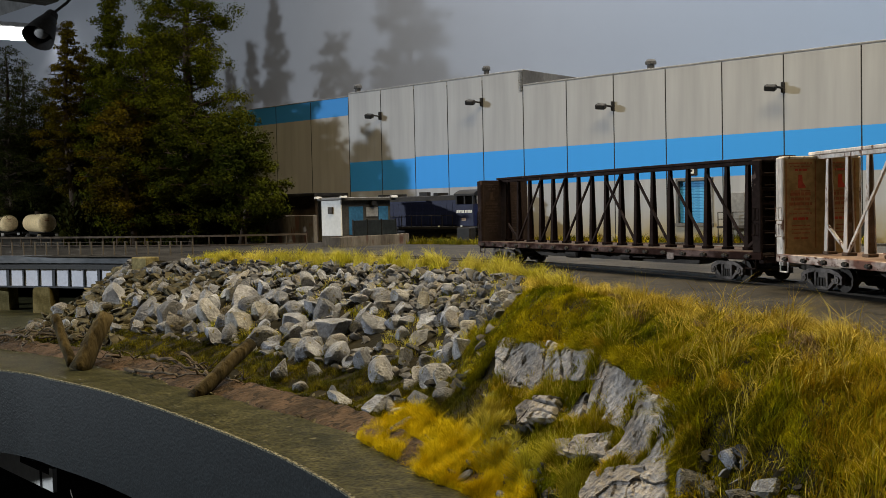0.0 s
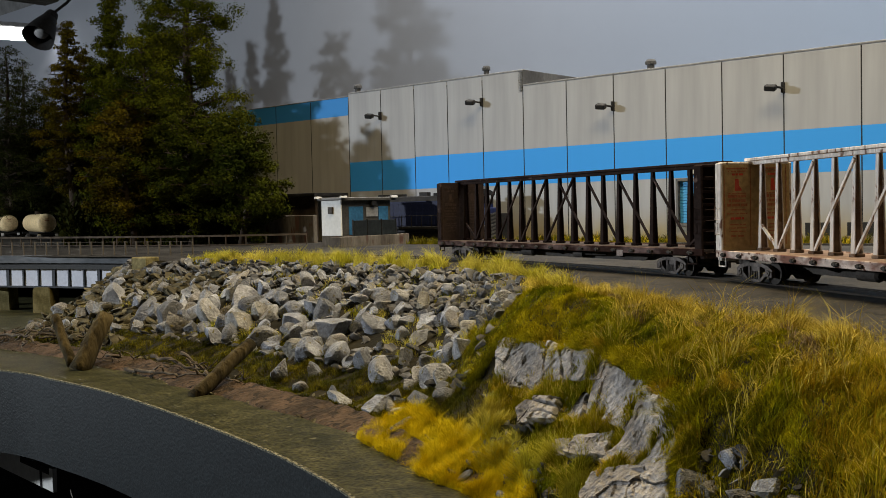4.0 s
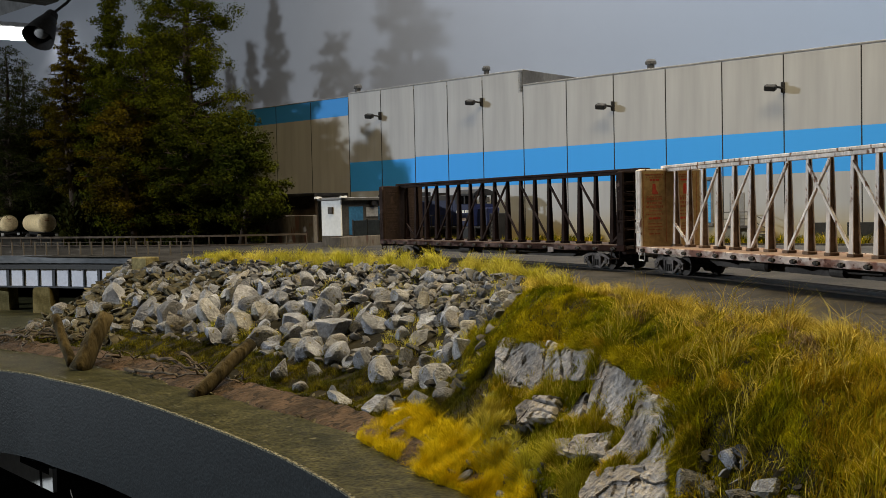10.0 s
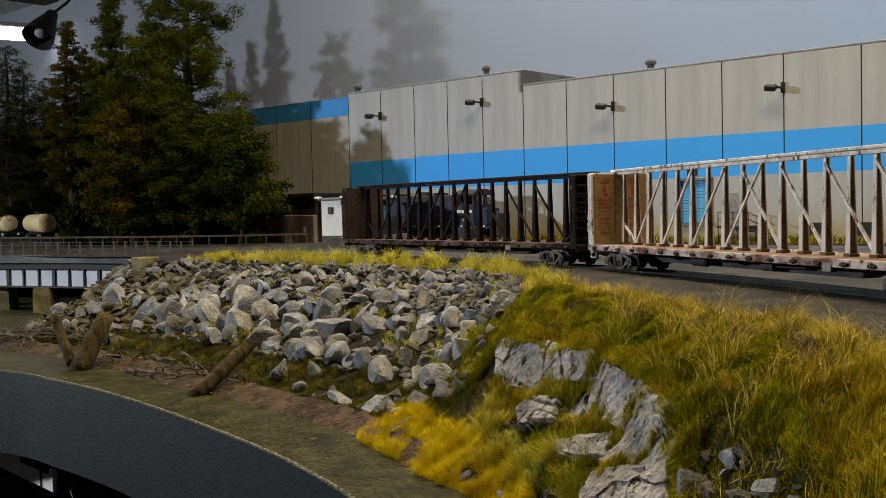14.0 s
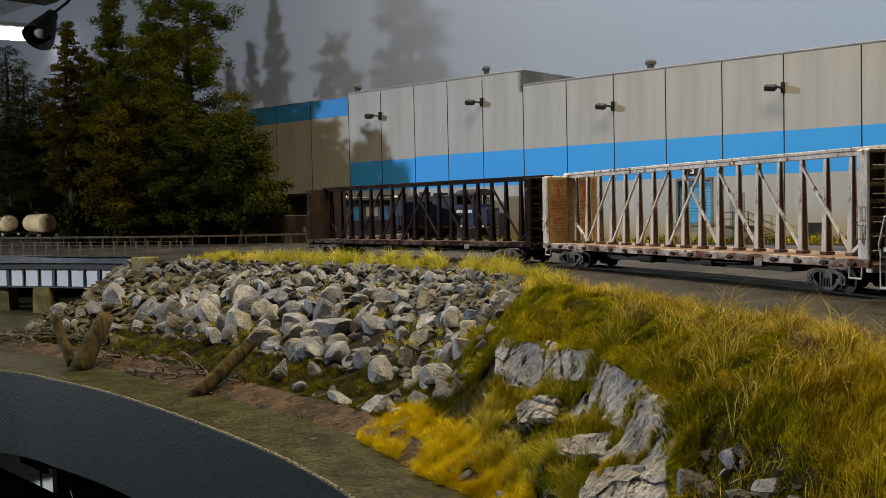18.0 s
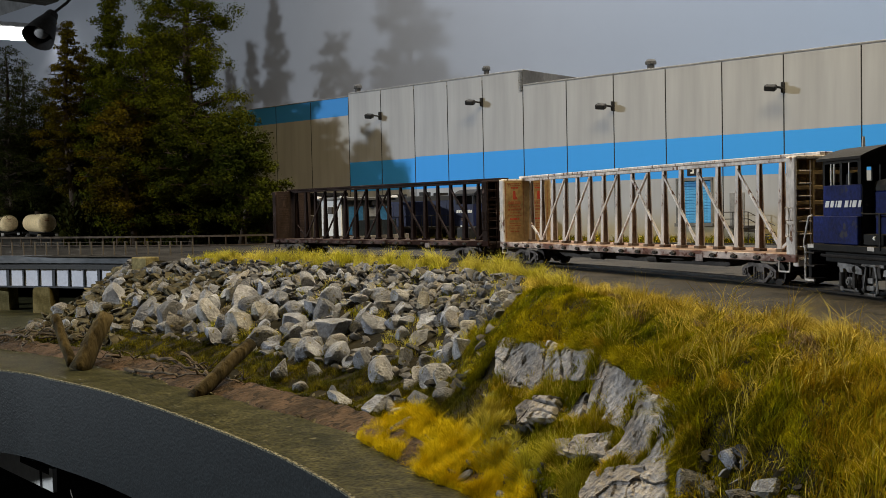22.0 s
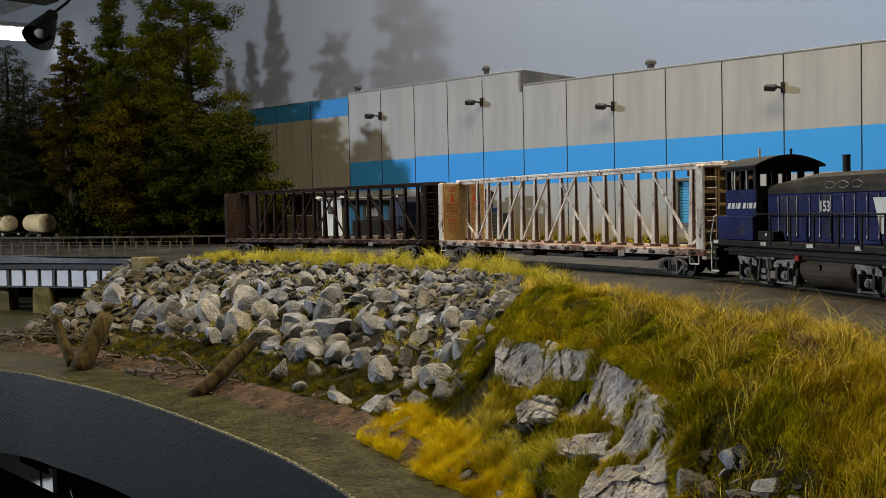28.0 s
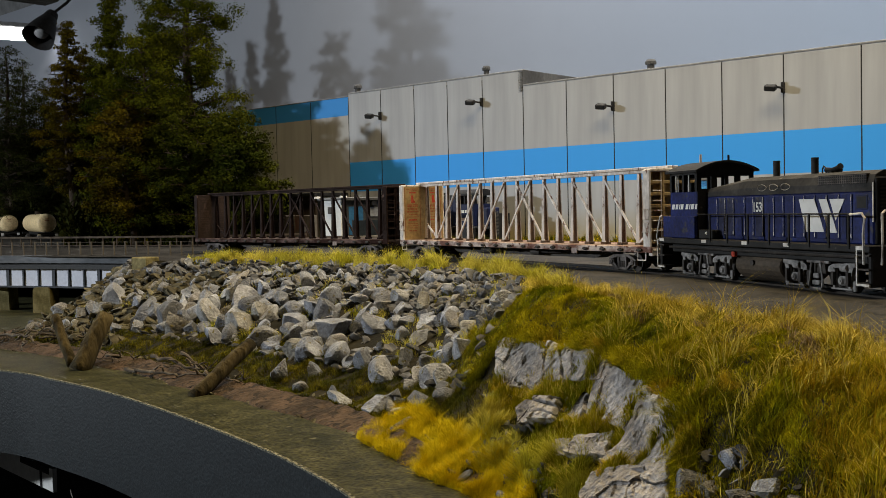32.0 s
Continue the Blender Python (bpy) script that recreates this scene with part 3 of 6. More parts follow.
def upper_rubble():
    if rng.random() < 0.14:
        return bank(rng.uniform(0.5, 2.4), rng.uniform(0.02, 0.4))
    s = rng.uniform(2.0, 8.6)
    return bank(s, min(rng.uniform(0.02, 0.8), rock_limit(s)) if rng.random() < 0.3 else rng.uniform(0.02, 0.34))


tagged(part("rubble", rubble(2700, upper_rubble, 0.1, 0.36), ROCK_SMALL_SHADED, pile, "small grey rubble, darkened to shade gaps between the stones"), kind="stuff")
tagged(part("gravel", rubble(260, lambda: bank(rng.uniform(9.2, 16.5), rng.uniform(0.62, 0.97)), 0.12, 0.3), ROCK_SMALL_SHADED, pile, "scattered gravel below the cliff"), kind="stuff")

tagged(part("gravel", rubble(46, lambda: bank(rng.uniform(13.9, 15.3), rng.uniform(0.5, 0.58)), 0.06, 0.18), ROCK_SMALL_SHADED, pile, "loose broken stones in the grass"), kind="stuff")

tagged(part("rubble", rubble(1100, lambda: bank(rng.uniform(0.2, 3.0), rng.uniform(0.15, 0.8)), 0.14, 0.55), BROWN_ROCK, pile, "brown broken rubble"), kind="stuff")

tagged(part("shore_debris", rubble(1500, lambda: bank(rng.uniform(1.5, 9.0), rng.uniform(0.84, 1.0)), 0.03, 0.15), BROWN_ROCK, pile, "brown debris on the mud"), kind="stuff")

# Larger single boulders low on the bank.
for s, t, k, flat in ((7.1, 0.83, 1.0, 0.8), (7.75, 0.7, 0.7, 1.1), (7.9, 0.86, 0.7, 0.9), (7.3, 0.66, 0.75, 0.8), (8.3, 0.68, 0.6, 0.8), (6.6, 0.83, 0.9, 0.7),
                      (13.95, 0.59, 0.62, 1.1), (14.15, 0.57, 0.42, 0.8), (14.3, 0.52, 0.3, 0.9), (14.45, 0.5, 0.24, 0.9), (14.7, 0.56, 0.46, 0.7), (14.95, 0.53, 0.42, 0.9), (15.2, 0.52, 0.24, 0.8), (15.05, 0.57, 0.3, 0.8)):
    p = bank(s, t)
    o = tagged(new("boulder", WORN[rng.randrange(len(WORN))]), "grey angular boulder half sunk in mossy ground", "boulder", "boulders below the bank")
    o.matrix_basis = at(p.x, p.y, p.z + (0.02 if s < 8 else 0.2) * k, rng.uniform(-25, 25), rng.uniform(-25, 25), rng.uniform(0, 360)) @ Matrix.Diagonal((0.75 * k, 0.68 * k, 0.75 * k * flat, 1))


# ---- plaster cliff ----
def outcrop(name, quad, bulge, seed, label, crevice=0.0, steps=(), fine=1.0):
    """A cast rock face over a four-cornered stretch of the bank (top left, top right, bottom right, bottom left);
    crevice opens dark clefts along its top, steps are cracks (u0, w0, u1, w1, rise) with one side standing proud."""
    m = M()
    a, b = 84, 60
    (s0, t0), (s1, t1), (s2, t2), (s3, t3) = quad
    out = Vector((-0.62, -0.55, 0.56))
    for i in range(a + 1):
        for j in range(b + 1):
            u, w = i / a, j / b
            wob = noise.noise(Vector((u * 5, w * 5, seed)))
            s = (s0 * (1 - u) + s1 * u) * (1 - w) + (s3 * (1 - u) + s2 * u) * w
            t = (t0 * (1 - u) + t1 * u) * (1 - w) + (t3 * (1 - u) + t2 * u) * w
            p = bank(s, t, 0.0)
            q = Vector((p.x, p.y, p.z))
            rim = min(u * 1.1, (1 - u) * 1.1, w * 1.2, 1 - w)
            lift = min(1.0, max(0.0, rim - 0.035 - 0.05 * wob) / 0.055)
            h = 0.55 + 0.3 * noise.noise(q * 0.55 + Vector((seed, 0, 0)))
            r = q * 0.62 + Vector((0, seed, 0))
            near = noise.voronoi(r + 0.35 * noise.noise_vector(r * 1.3))
            cell = near[1][0]
            h += 0.16 * noise.noise(cell * 7.7) + 0.22 * (r - cell).dot(noise.noise_vector(cell * 3.1))
            edge = near[0][1] - near[0][0]
            if noise.noise(cell * 2.3) > 0.05:
                h -= 0.2 * max(0.0, 1 - edge / 0.05)
            for u0, w0, u1, w1, rise in steps:
                dx, dy = u1 - u0, w1 - w0
                d = ((u - u0) * dy - (w - w0) * dx) / math.hypot(dx, dy) + 0.03 * noise.noise(Vector((u * 9, w * 9, seed)))
                k = (u - u0) * dx + (w - w0) * dy
                if -0.05 < k < (dx * dx + dy * dy) * 1.1:
                    h += rise * (1 if d > 0 else 0) * max(0, 1 - abs(d) / 0.5) - 0.35 * max(0.0, 1 - abs(d) / 0.022)
            if crevice:
                top = max(0.0, 1 - w / (0.3 + 0.2 * noise.noise(Vector((u * 6, seed, 2)))))
                cleft = 1 - abs(noise.noise(q * 0.9 + Vector((seed, 0.5 * wob, 0)))) * 5.0
                h -= crevice * top * max(0.0, cleft) * 1.0 + 0.3 * crevice * top * noise.noise(q * 2.2)
            h += fine * (0.09 * noise.noise(q * 1.9) + 0.05 * noise.noise(q * 4.3) + 0.03 * noise.noise(q * 9.0) + 0.015 * noise.noise(q * 18.0))
            h = bulge * h * lift - 0.35 * (1 - lift)
            p = p + out * h
            m.v.append((p.x, p.y, p.z))
    for i in range(a):
        for j in range(b):
            k = i * (b + 1) + j
            m.f.append((k, k + b + 1, k + b + 2, k + 1))
    return tagged(part(name, m, PLASTER), label, "rock face", "cliff faces")


outcrop("cliff_face", [(8.9, 0.475), (10.45, 0.44), (10.95, 0.535), (9.2, 0.63)], 0.55, 1.3, "pale grey cast cliff face under overhanging grass", 0.6)
outcrop("cliff_face", [(10.35, 0.44), (11.65, 0.405), (11.75, 0.505), (10.75, 0.545)], 0.5, 4.1, "dark creviced cliff face under overhanging grass", 1.3)
outcrop("cliff_face", [(11.3, 0.45), (12.95, 0.455), (12.7, 0.57), (11.45, 0.59)], 0.5, 6.4, "broad pale grey cliff slab below the brow", 0.4)
outcrop("cliff_face", [(12.6, 0.465), (13.5, 0.475), (13.85, 0.575), (12.1, 0.7)], 0.75, 8.8, "leaning pale cliff slab split by a diagonal crack", 0.5, ((0.75, 0.1, 0.98, 1.0, -0.25),))
outcrop("rock_ledge", [(9.85, 0.64), (11.5, 0.515), (11.65, 0.585), (10.0, 0.735)], 0.85, 7.7, "lumpy grey rock ledge among grass tufts", 0.4, ((0.35, 0, 0.3, 1, 0.3), (0.68, 0, 0.6, 1, -0.3)))
outcrop("rock_ledge", [(11.15, 0.69), (12.3, 0.56), (12.5, 0.64), (11.05, 0.765)], 0.7, 9.2, "low grey rock ledge among grass tufts", 0.3, ((0.45, 0, 0.4, 1, 0.35),))
outcrop("rock_ledge", [(12.2, 0.69), (13.65, 0.545), (14.0, 0.63), (12.25, 0.8)], 0.7, 12.5, "broad pale rock shelf at the cliff foot", 0.3, ((0.35, 0, 0.2, 1, 0.3), (0.7, 0, 0.6, 1, 0.2)))


# ---- grass ----
def blades(name, label, material, count, place, lo, hi, width, lean, curl=0.5, aim=(0.0, 0.0)):
    vs, fs = [], []
    for _ in range(count):
        p = place()
        if p is None:
            continue
        L, w = rng.uniform(lo, hi), width * rng.uniform(0.7, 1.3)
        L *= min(1.5, max(0.45, 0.95 + 1.1 * noise.noise(Vector((p.x * 1.1, p.y * 1.1, 8.1)))))
        a = rng.uniform(0, 2 * math.pi)
        tilt_ = rng.uniform(0.05, lean)
        ga = 6.3 * noise.noise(Vector((p.x * 1.6, p.y * 1.6, 3.3)))
        dx, dy = 0.6 * math.cos(a) * tilt_ + 0.5 * lean * math.cos(ga) + aim[0], 0.6 * math.sin(a) * tilt_ + 0.5 * lean * math.sin(ga) + aim[1]
        tilt_ = min(0.98, math.hypot(dx, dy))
        b = rng.uniform(0, math.pi)
        wx, wy = math.cos(b) * w / 2, math.sin(b) * w / 2
        k = len(vs)
        up = math.sqrt(max(0.1, 1 - tilt_ * tilt_))
        mx, my, mz = p.x + dx * L * 0.5, p.y + dy * L * 0.5, p.z + up * L * 0.55
        bend = 1 + curl
        vs += [((p.x - wx) * CM, (p.y - wy) * CM, (p.z - 0.05) * CM), ((p.x + wx) * CM, (p.y + wy) * CM, (p.z - 0.05) * CM),
               ((mx + wx * 0.8) * CM, (my + wy * 0.8) * CM, mz * CM), ((mx - wx * 0.8) * CM, (my - wy * 0.8) * CM, mz * CM),
               ((p.x + dx * L * bend) * CM, (p.y + dy * L * bend) * CM, (p.z + up * L * (1 - 0.25 * curl * tilt_ / max(lean, 0.01))) * CM)]
        fs += [(k, k + 1, k + 2, k + 3), (k + 3, k + 2, k + 4)]
    me = bpy.data.meshes.new(name)
    me.from_pydata(vs, [], fs)
    me.materials.append(material)
    return tagged(new(name, me), label, "grass", kind="stuff")


def patch(s0, s1, t0, t1, hole=None, clump=0.0, seed=0.0):
    """A place on the bank between those bounds, outside the bare faces, thinned by a noise into clumps."""
    def give():
        for _ in range(12):
            s, t = rng.uniform(s0, s1), rng.uniform(t0, t1)
            p = bank(s, max(t, 0))
            if t < 0:
                q = bank(s, 0.12)
                d = Vector((p.x - q.x, p.y - q.y, 0)).normalized()
                p = p + d * (-t * 14)
            if hole and hole(s, t):
                continue
            if clump and noise.noise(Vector((p.x * 0.9 + seed, p.y * 0.9, seed))) < clump - 0.5:
                continue
            return p
        return None
    return give


def brow_line(s):
    """Where the grass brow ends above the cliff."""
    return np.interp(s, (8.6, 8.9, 9.0, 9.6, 9.85, 10.35, 10.5, 11.1, 11.5, 11.85, 12.1, 12.8, 13.3, 13.6, 13.75, 14.0, 14.6), (0.6, 0.53, 0.49, 0.48, 0.44, 0.475, 0.45, 0.42, 0.42, 0.445, 0.44, 0.48, 0.49, 0.53, 0.58, 0.64, 0.7)) + 0.008 * math.sin(s * 11.0)


def brow(s, t):
    """The bare cliff below the grass brow."""
    return 8.6 < s < 14.4 and t > brow_line(s)


def brow_edge():
    s = rng.uniform(8.6, 14.3)
    return bank(s, brow_line(s) - abs(rng.gauss(0, 0.035)) + 0.012) + Vector((-0.32, -0.28, 0.14)) * rng.random()


def strip(ends, width, rise=0.25):
    """A place on a narrow band of the bank between two of its points."""
    (s0, t0), (s1, t1) = ends
    def give():
        w = rng.random()
        p = bank(s0 + (s1 - s0) * w, t0 + (t1 - t0) * w + rng.gauss(0, width))
        if noise.noise(Vector((p.x * 1.3, p.y * 1.3, 7))) < -0.15:
            return None
        return p + Vector((-0.62, -0.55, 0.56)) * rise
    return give


blades("bank_grass", "dense olive green static grass on the bank", GRASS, 40000, patch(7.7, 16.6, -0.01, 0.6, brow, 0.42, 5.0), 0.12, 0.34, 0.018, 0.95)
blades("turf", "short springy green turf on the bank", GRASS, 120000, patch(7.7, 16.4, -0.01, 0.6, brow), 0.08, 0.2, 0.017, 0.95)
blades("brow_grass", "green grass hanging over the cliff edge", GRASS, 16000, brow_edge, 0.15, 0.42, 0.017, 0.8, curl=1.2, aim=(-0.5, -0.4))
blades("bank_straw", "dry straw coloured grass along the ridge", STRAW, 17000, patch(8.0, 17, -0.05, 0.13, None, 0.46, 2.0), 0.2, 0.6, 0.016, 0.98)
blades("dead_grass", "flattened dead tan grass near the ridge", DEADGRASS, 5000, patch(10.6, 15.0, 0.05, 0.24, None, 0.66, 13.0), 0.12, 0.4, 0.02, 0.98)
blades("tall_straw", "long dry blades arching over the bank", STRAW, 2600, patch(11.0, 16.6, -0.03, 0.62, brow, 0.62, 9.0), 0.6, 1.25, 0.017, 0.9, curl=0.9)
blades("rusty_grass", "rusty orange grass on the steep bank", RUSTGRASS, 26000, patch(13.2, 16.8, 0.02, 0.75, lambda s, t: s < 15.2 and t > 0.49 or noise.noise(Vector((s * 0.8, t * 5, 2))) < 0.08 - (s - 14.5) * 0.25), 0.15, 0.48, 0.014, 0.85)
blades("near_green_grass", "rank green grass on the steep bank", GRASS, 26000, patch(14.4, 16.8, 0.3, 0.95, lambda s, t: s < 15.3 and t > 0.47), 0.1, 0.3, 0.015, 0.9)
blades("ridge_fringe", "bright lime and straw tufts edging the yard", LIME, 15000, patch(1.7, 9.5, -0.07, 0.06, None, 0.5, 1.0), 0.3, 1.1, 0.022, 0.65)
blades("ridge_tufts", "lime tufts beside the bridge abutment", LIME, 3000, patch(1.75, 3.0, -0.05, 0.05), 0.3, 1.0, 0.022, 0.65)
blades("rock_tufts", "small yellow green tufts between stones", LIME, 10000, patch(1.6, 8.6, 0.03, 0.6, None, 0.71, 3.0), 0.2, 0.6, 0.022, 0.85)
blades("gold_brush", "dense golden yellow brush at the water", GOLD, 80000, patch(7.35, 11.3, 0.76, 1.01, lambda s, t: t < 0.77 + (s - 8.2) * 0.028, 0.02, 6.0), 0.18, 0.6, 0.014, 0.9)
blades("cliff_tufts", "lime green grass tufts below the cliff", LIME, 13000, patch(9.2, 12.3, 0.68, 0.9, None, 0.48, 4.0), 0.3, 0.8, 0.02, 0.85)
blades("foot_moss", "dark olive moss at the foot of the stones", MOSS, 95000, patch(1.6, 8.8, 0.58, 0.91, None, 0.22, 8.0), 0.1, 0.3, 0.018, 0.95)
blades("cliff_moss", "dark moss creeping round the cliff", MOSS, 50000, patch(7.6, 15.5, 0.42, 0.97, None, 0.12, 11.0), 0.1, 0.28, 0.022, 0.95)
for ends, n in ((((9.2, 0.645), (10.4, 0.59)), 2600), (((10.3, 0.585), (11.55, 0.51)), 3400), (((10.6, 0.715), (11.65, 0.6)), 3600), (((11.6, 0.595), (12.5, 0.56)), 3000),
                (((12.35, 0.685), (13.05, 0.59)), 2600), (((12.95, 0.58), (13.55, 0.565)), 2200), (((11.3, 0.78), (12.2, 0.73)), 2600), (((13.5, 0.49), (13.9, 0.62)), 4200)):
    blades("ledge_tufts", "green and straw tufts growing on a cliff ledge", GRASS, 2 * n, strip(ends, 0.026), 0.14, 0.4, 0.016, 0.9)
    blades("ledge_straw", "pale straw tufts growing on a cliff ledge", STRAW, n // 5, strip(ends, 0.014), 0.2, 0.5, 0.018, 0.9)

# ---- logs and driftwood ----


def log(name, a, b, ra, rb, label):
    a, b = Vector(a), Vector(b)
    d = b - a
    pts = [tuple(a + d * w + Vector((0.07 * noise.noise(Vector((w * 3, a.x, 0))), 0.05 * noise.noise(Vector((w * 3, a.y, 4))), 0))) for w in np.linspace(0, 1, 9)]
    rad = [ra + (rb - ra) * w + 0.03 * noise.noise(Vector((w * 6, a.x, 9))) for w in np.linspace(0, 1, 9)]
    body = part(name, M().tube(pts, rad, 12), LOG, None, smooth=True)
    return tagged(body, label, "log", "logs at the water")


log("log", (-21.7, 59.6, -5.6), (-20.7, 61.6, -2.5), 0.62, 0.5, "weathered brown log leaning upright on the shore")
log("log", (-22.6, 61.0, -5.4), (-24.2, 62.6, -2.6), 0.33, 0.28, "weathered brown log leaning on another")
log("log", (-12.6, 50.0, -5.6), (-10.2, 53.0, -3.3), 0.4, 0.34, "weathered brown log lying on the mud shore")


def stick(pts, r, label="bleached forked driftwood branch on the mud"):
    m = M()
    q = spline(pts, 16)
    for i in range(1, 17):
        q[i] += np.array(noise.noise_vector(Vector((q[i][0] * 1.3, q[i][1] * 1.3, r * 60)))) * 0.34 * (1 if i < 16 else 0.3)
    m.tube([tuple(p) for p in q], [r * (1 - 0.05 * i) for i in range(17)], 6)
    for i in (5, 8, 11, 13):
        a = Vector(q[i])
        d = Vector((rng.uniform(-0.8, 0.8), rng.uniform(-0.5, 0.5), rng.uniform(0.1, 0.6)))
        m.tube([a, a + d * 0.5 + Vector((0.1, 0, 0.1)), a + d], [r * 0.55, r * 0.4, r * 0.15], 5)
    return tagged(part("driftwood", m, TWIG, None, smooth=True), label, "branch", "driftwood on the shore")


stick([(-18.5, 58.2, -5.3), (-16.5, 56.2, -5.1), (-14.5, 54.5, -5.0), (-12.0, 53.2, -5.2)], 0.13)
stick([(-16.8, 57.6, -4.5), (-14.8, 55.6, -4.7), (-13.0, 53.8, -5.0), (-11.4, 52.2, -5.2)], 0.11)
stick([(-14.8, 56.5, -4.2), (-13.6, 54.6, -4.6), (-12.4, 53.3, -5.0)], 0.1)
stick([(-33.0, 73.0, -5.2), (-31.0, 71.0, -4.7), (-29.0, 69.5, -4.6), (-27.5, 68.0, -5.0)], 0.14)
stick([(-31.5, 73.5, -4.9), (-29.5, 70.5, -4.9), (-28.5, 67.5, -5.2)], 0.11)
for k in range(7):
    p = bank(rng.uniform(3.2, 5.2), rng.uniform(0.84, 0.97))
    stick([(p.x - rng.uniform(0.8, 2.0), p.y + rng.uniform(0.3, 1.6), p.z + rng.uniform(0.1, 0.9)), (p.x, p.y, p.z + 0.12), (p.x + rng.uniform(0.6, 1.6), p.y - rng.uniform(0.4, 1.4), p.z + rng.uniform(0.05, 0.4))], rng.uniform(0.05, 0.1), "tangled brown root on the mud shore")
for k in range(12):
    p = bank(rng.uniform(1.6, 2.9), rng.uniform(0.74, 0.98))
    stick([(p.x - rng.uniform(0.8, 2.2), p.y + rng.uniform(-0.5, 1.2), p.z + rng.uniform(0.0, 0.6)), (p.x, p.y, p.z + 0.25), (p.x + rng.uniform(0.6, 2.0), p.y - rng.uniform(0.0, 1.6), p.z + rng.uniform(0.1, 0.9))], rng.uniform(0.06, 0.12), "tangled brown root on the mud shore")
stick([(-30.0, 74.0, -4.3), (-28.0, 71.0, -4.2), (-25.5, 69.0, -4.6)], 0.1)

# ---- train ----


def wheelset(parent, x, r, gauge=0.83):
    """Two flanged wheels on an axle, turning about its own y."""
    m = M()
    prof = ((-gauge - 0.16, r * 0.55), (-gauge - 0.15, r), (-gauge + 0.02, r), (-gauge + 0.04, r * 1.1), (-gauge + 0.09, r * 1.1), (-gauge + 0.1, r * 0.45), (-0.3, 0.1))
    prof = prof + tuple((-a, b) for a, b in prof[::-1])
    n = 20
    for y, rr in prof:
        for k in range(n):
            w = 2 * math.pi * k / n
            m.v.append((rr * math.sin(w), y, rr * math.cos(w)))
    for i in range(len(prof) - 1):
        for k in range(n):
            m.f.append((i * n + k, i * n + (k + 1) % n, (i + 1) * n + (k + 1) % n, (i + 1) * n + k))
    m.f += [tuple(range(n))[::-1], tuple(range((len(prof) - 1) * n, len(prof) * n))]
    o = part("wheelset", m, STEEL, parent, where=at(x, 0, r + 0.06))
    o["radius"] = r
    return o


def freight_truck(parent, x, yaw):
    """A roller bearing truck: two side frames, bolster, springs and two wheelsets."""
    m = M().box(-0.28, 0.28, -1.25, 1.25, 0.55, 0.85, 0.04)
    tr = part("truck", m, TRUCK, parent, "grimy grey freight truck", at(x, 0, 0, 0, 0, yaw))
    for sy in (-1, 1):
        side = M()
        y = sy * 1.22
        top = [(-1.2, 0.6), (-0.98, 0.74), (-0.55, 0.86), (0.55, 0.86), (0.98, 0.74), (1.2, 0.6)]
        low = [(-1.12, 0.44), (-0.76, 0.46), (-0.42, 0.2), (0.42, 0.2), (0.76, 0.46), (1.12, 0.44)]
        for line, h in ((top, 0.15), (low, 0.12)):
            for (x0, z0), (x1, z1) in zip(line, line[1:]):
                side.beam((x0, y, z0), (x1, y, z1), 0.17, h)
        for x in (-0.34, 0.34):
            side.box(x - 0.06, x + 0.06, y - 0.085, y + 0.085, 0.2, 0.86, 0.01)
        for x in (-1, 1):
            side.box(*sorted((x * 0.78, x * 0.86)), y - 0.085, y + 0.085, 0.4, 0.76, 0.01)
            side.box(*sorted((x * 1.1, x * 1.2)), y - 0.085, y + 0.085, 0.36, 0.64, 0.01)
        part("side_frame", side, TRUCK, tr)
        sp = M()
        for c in (-0.18, 0.0, 0.18):
            sp.tube([(c, sy * 1.24, 0.24), (c, sy * 1.24, 0.58)], 0.075, 8)
        part("spring", sp, STEEL, tr)
        for c in (-0.97, 0.97):
            part("bearing_cap", M().tube([(c, sy * 1.18, 0.54), (c, sy * 1.36, 0.54)], [0.15, 0.13], 12).tube([(c, sy * 1.36, 0.54), (c, sy * 1.39, 0.54)], 0.06, 8), TRUCK, tr)
    return [wheelset(tr, -0.97, 0.47), wheelset(tr, 0.97, 0.47)]


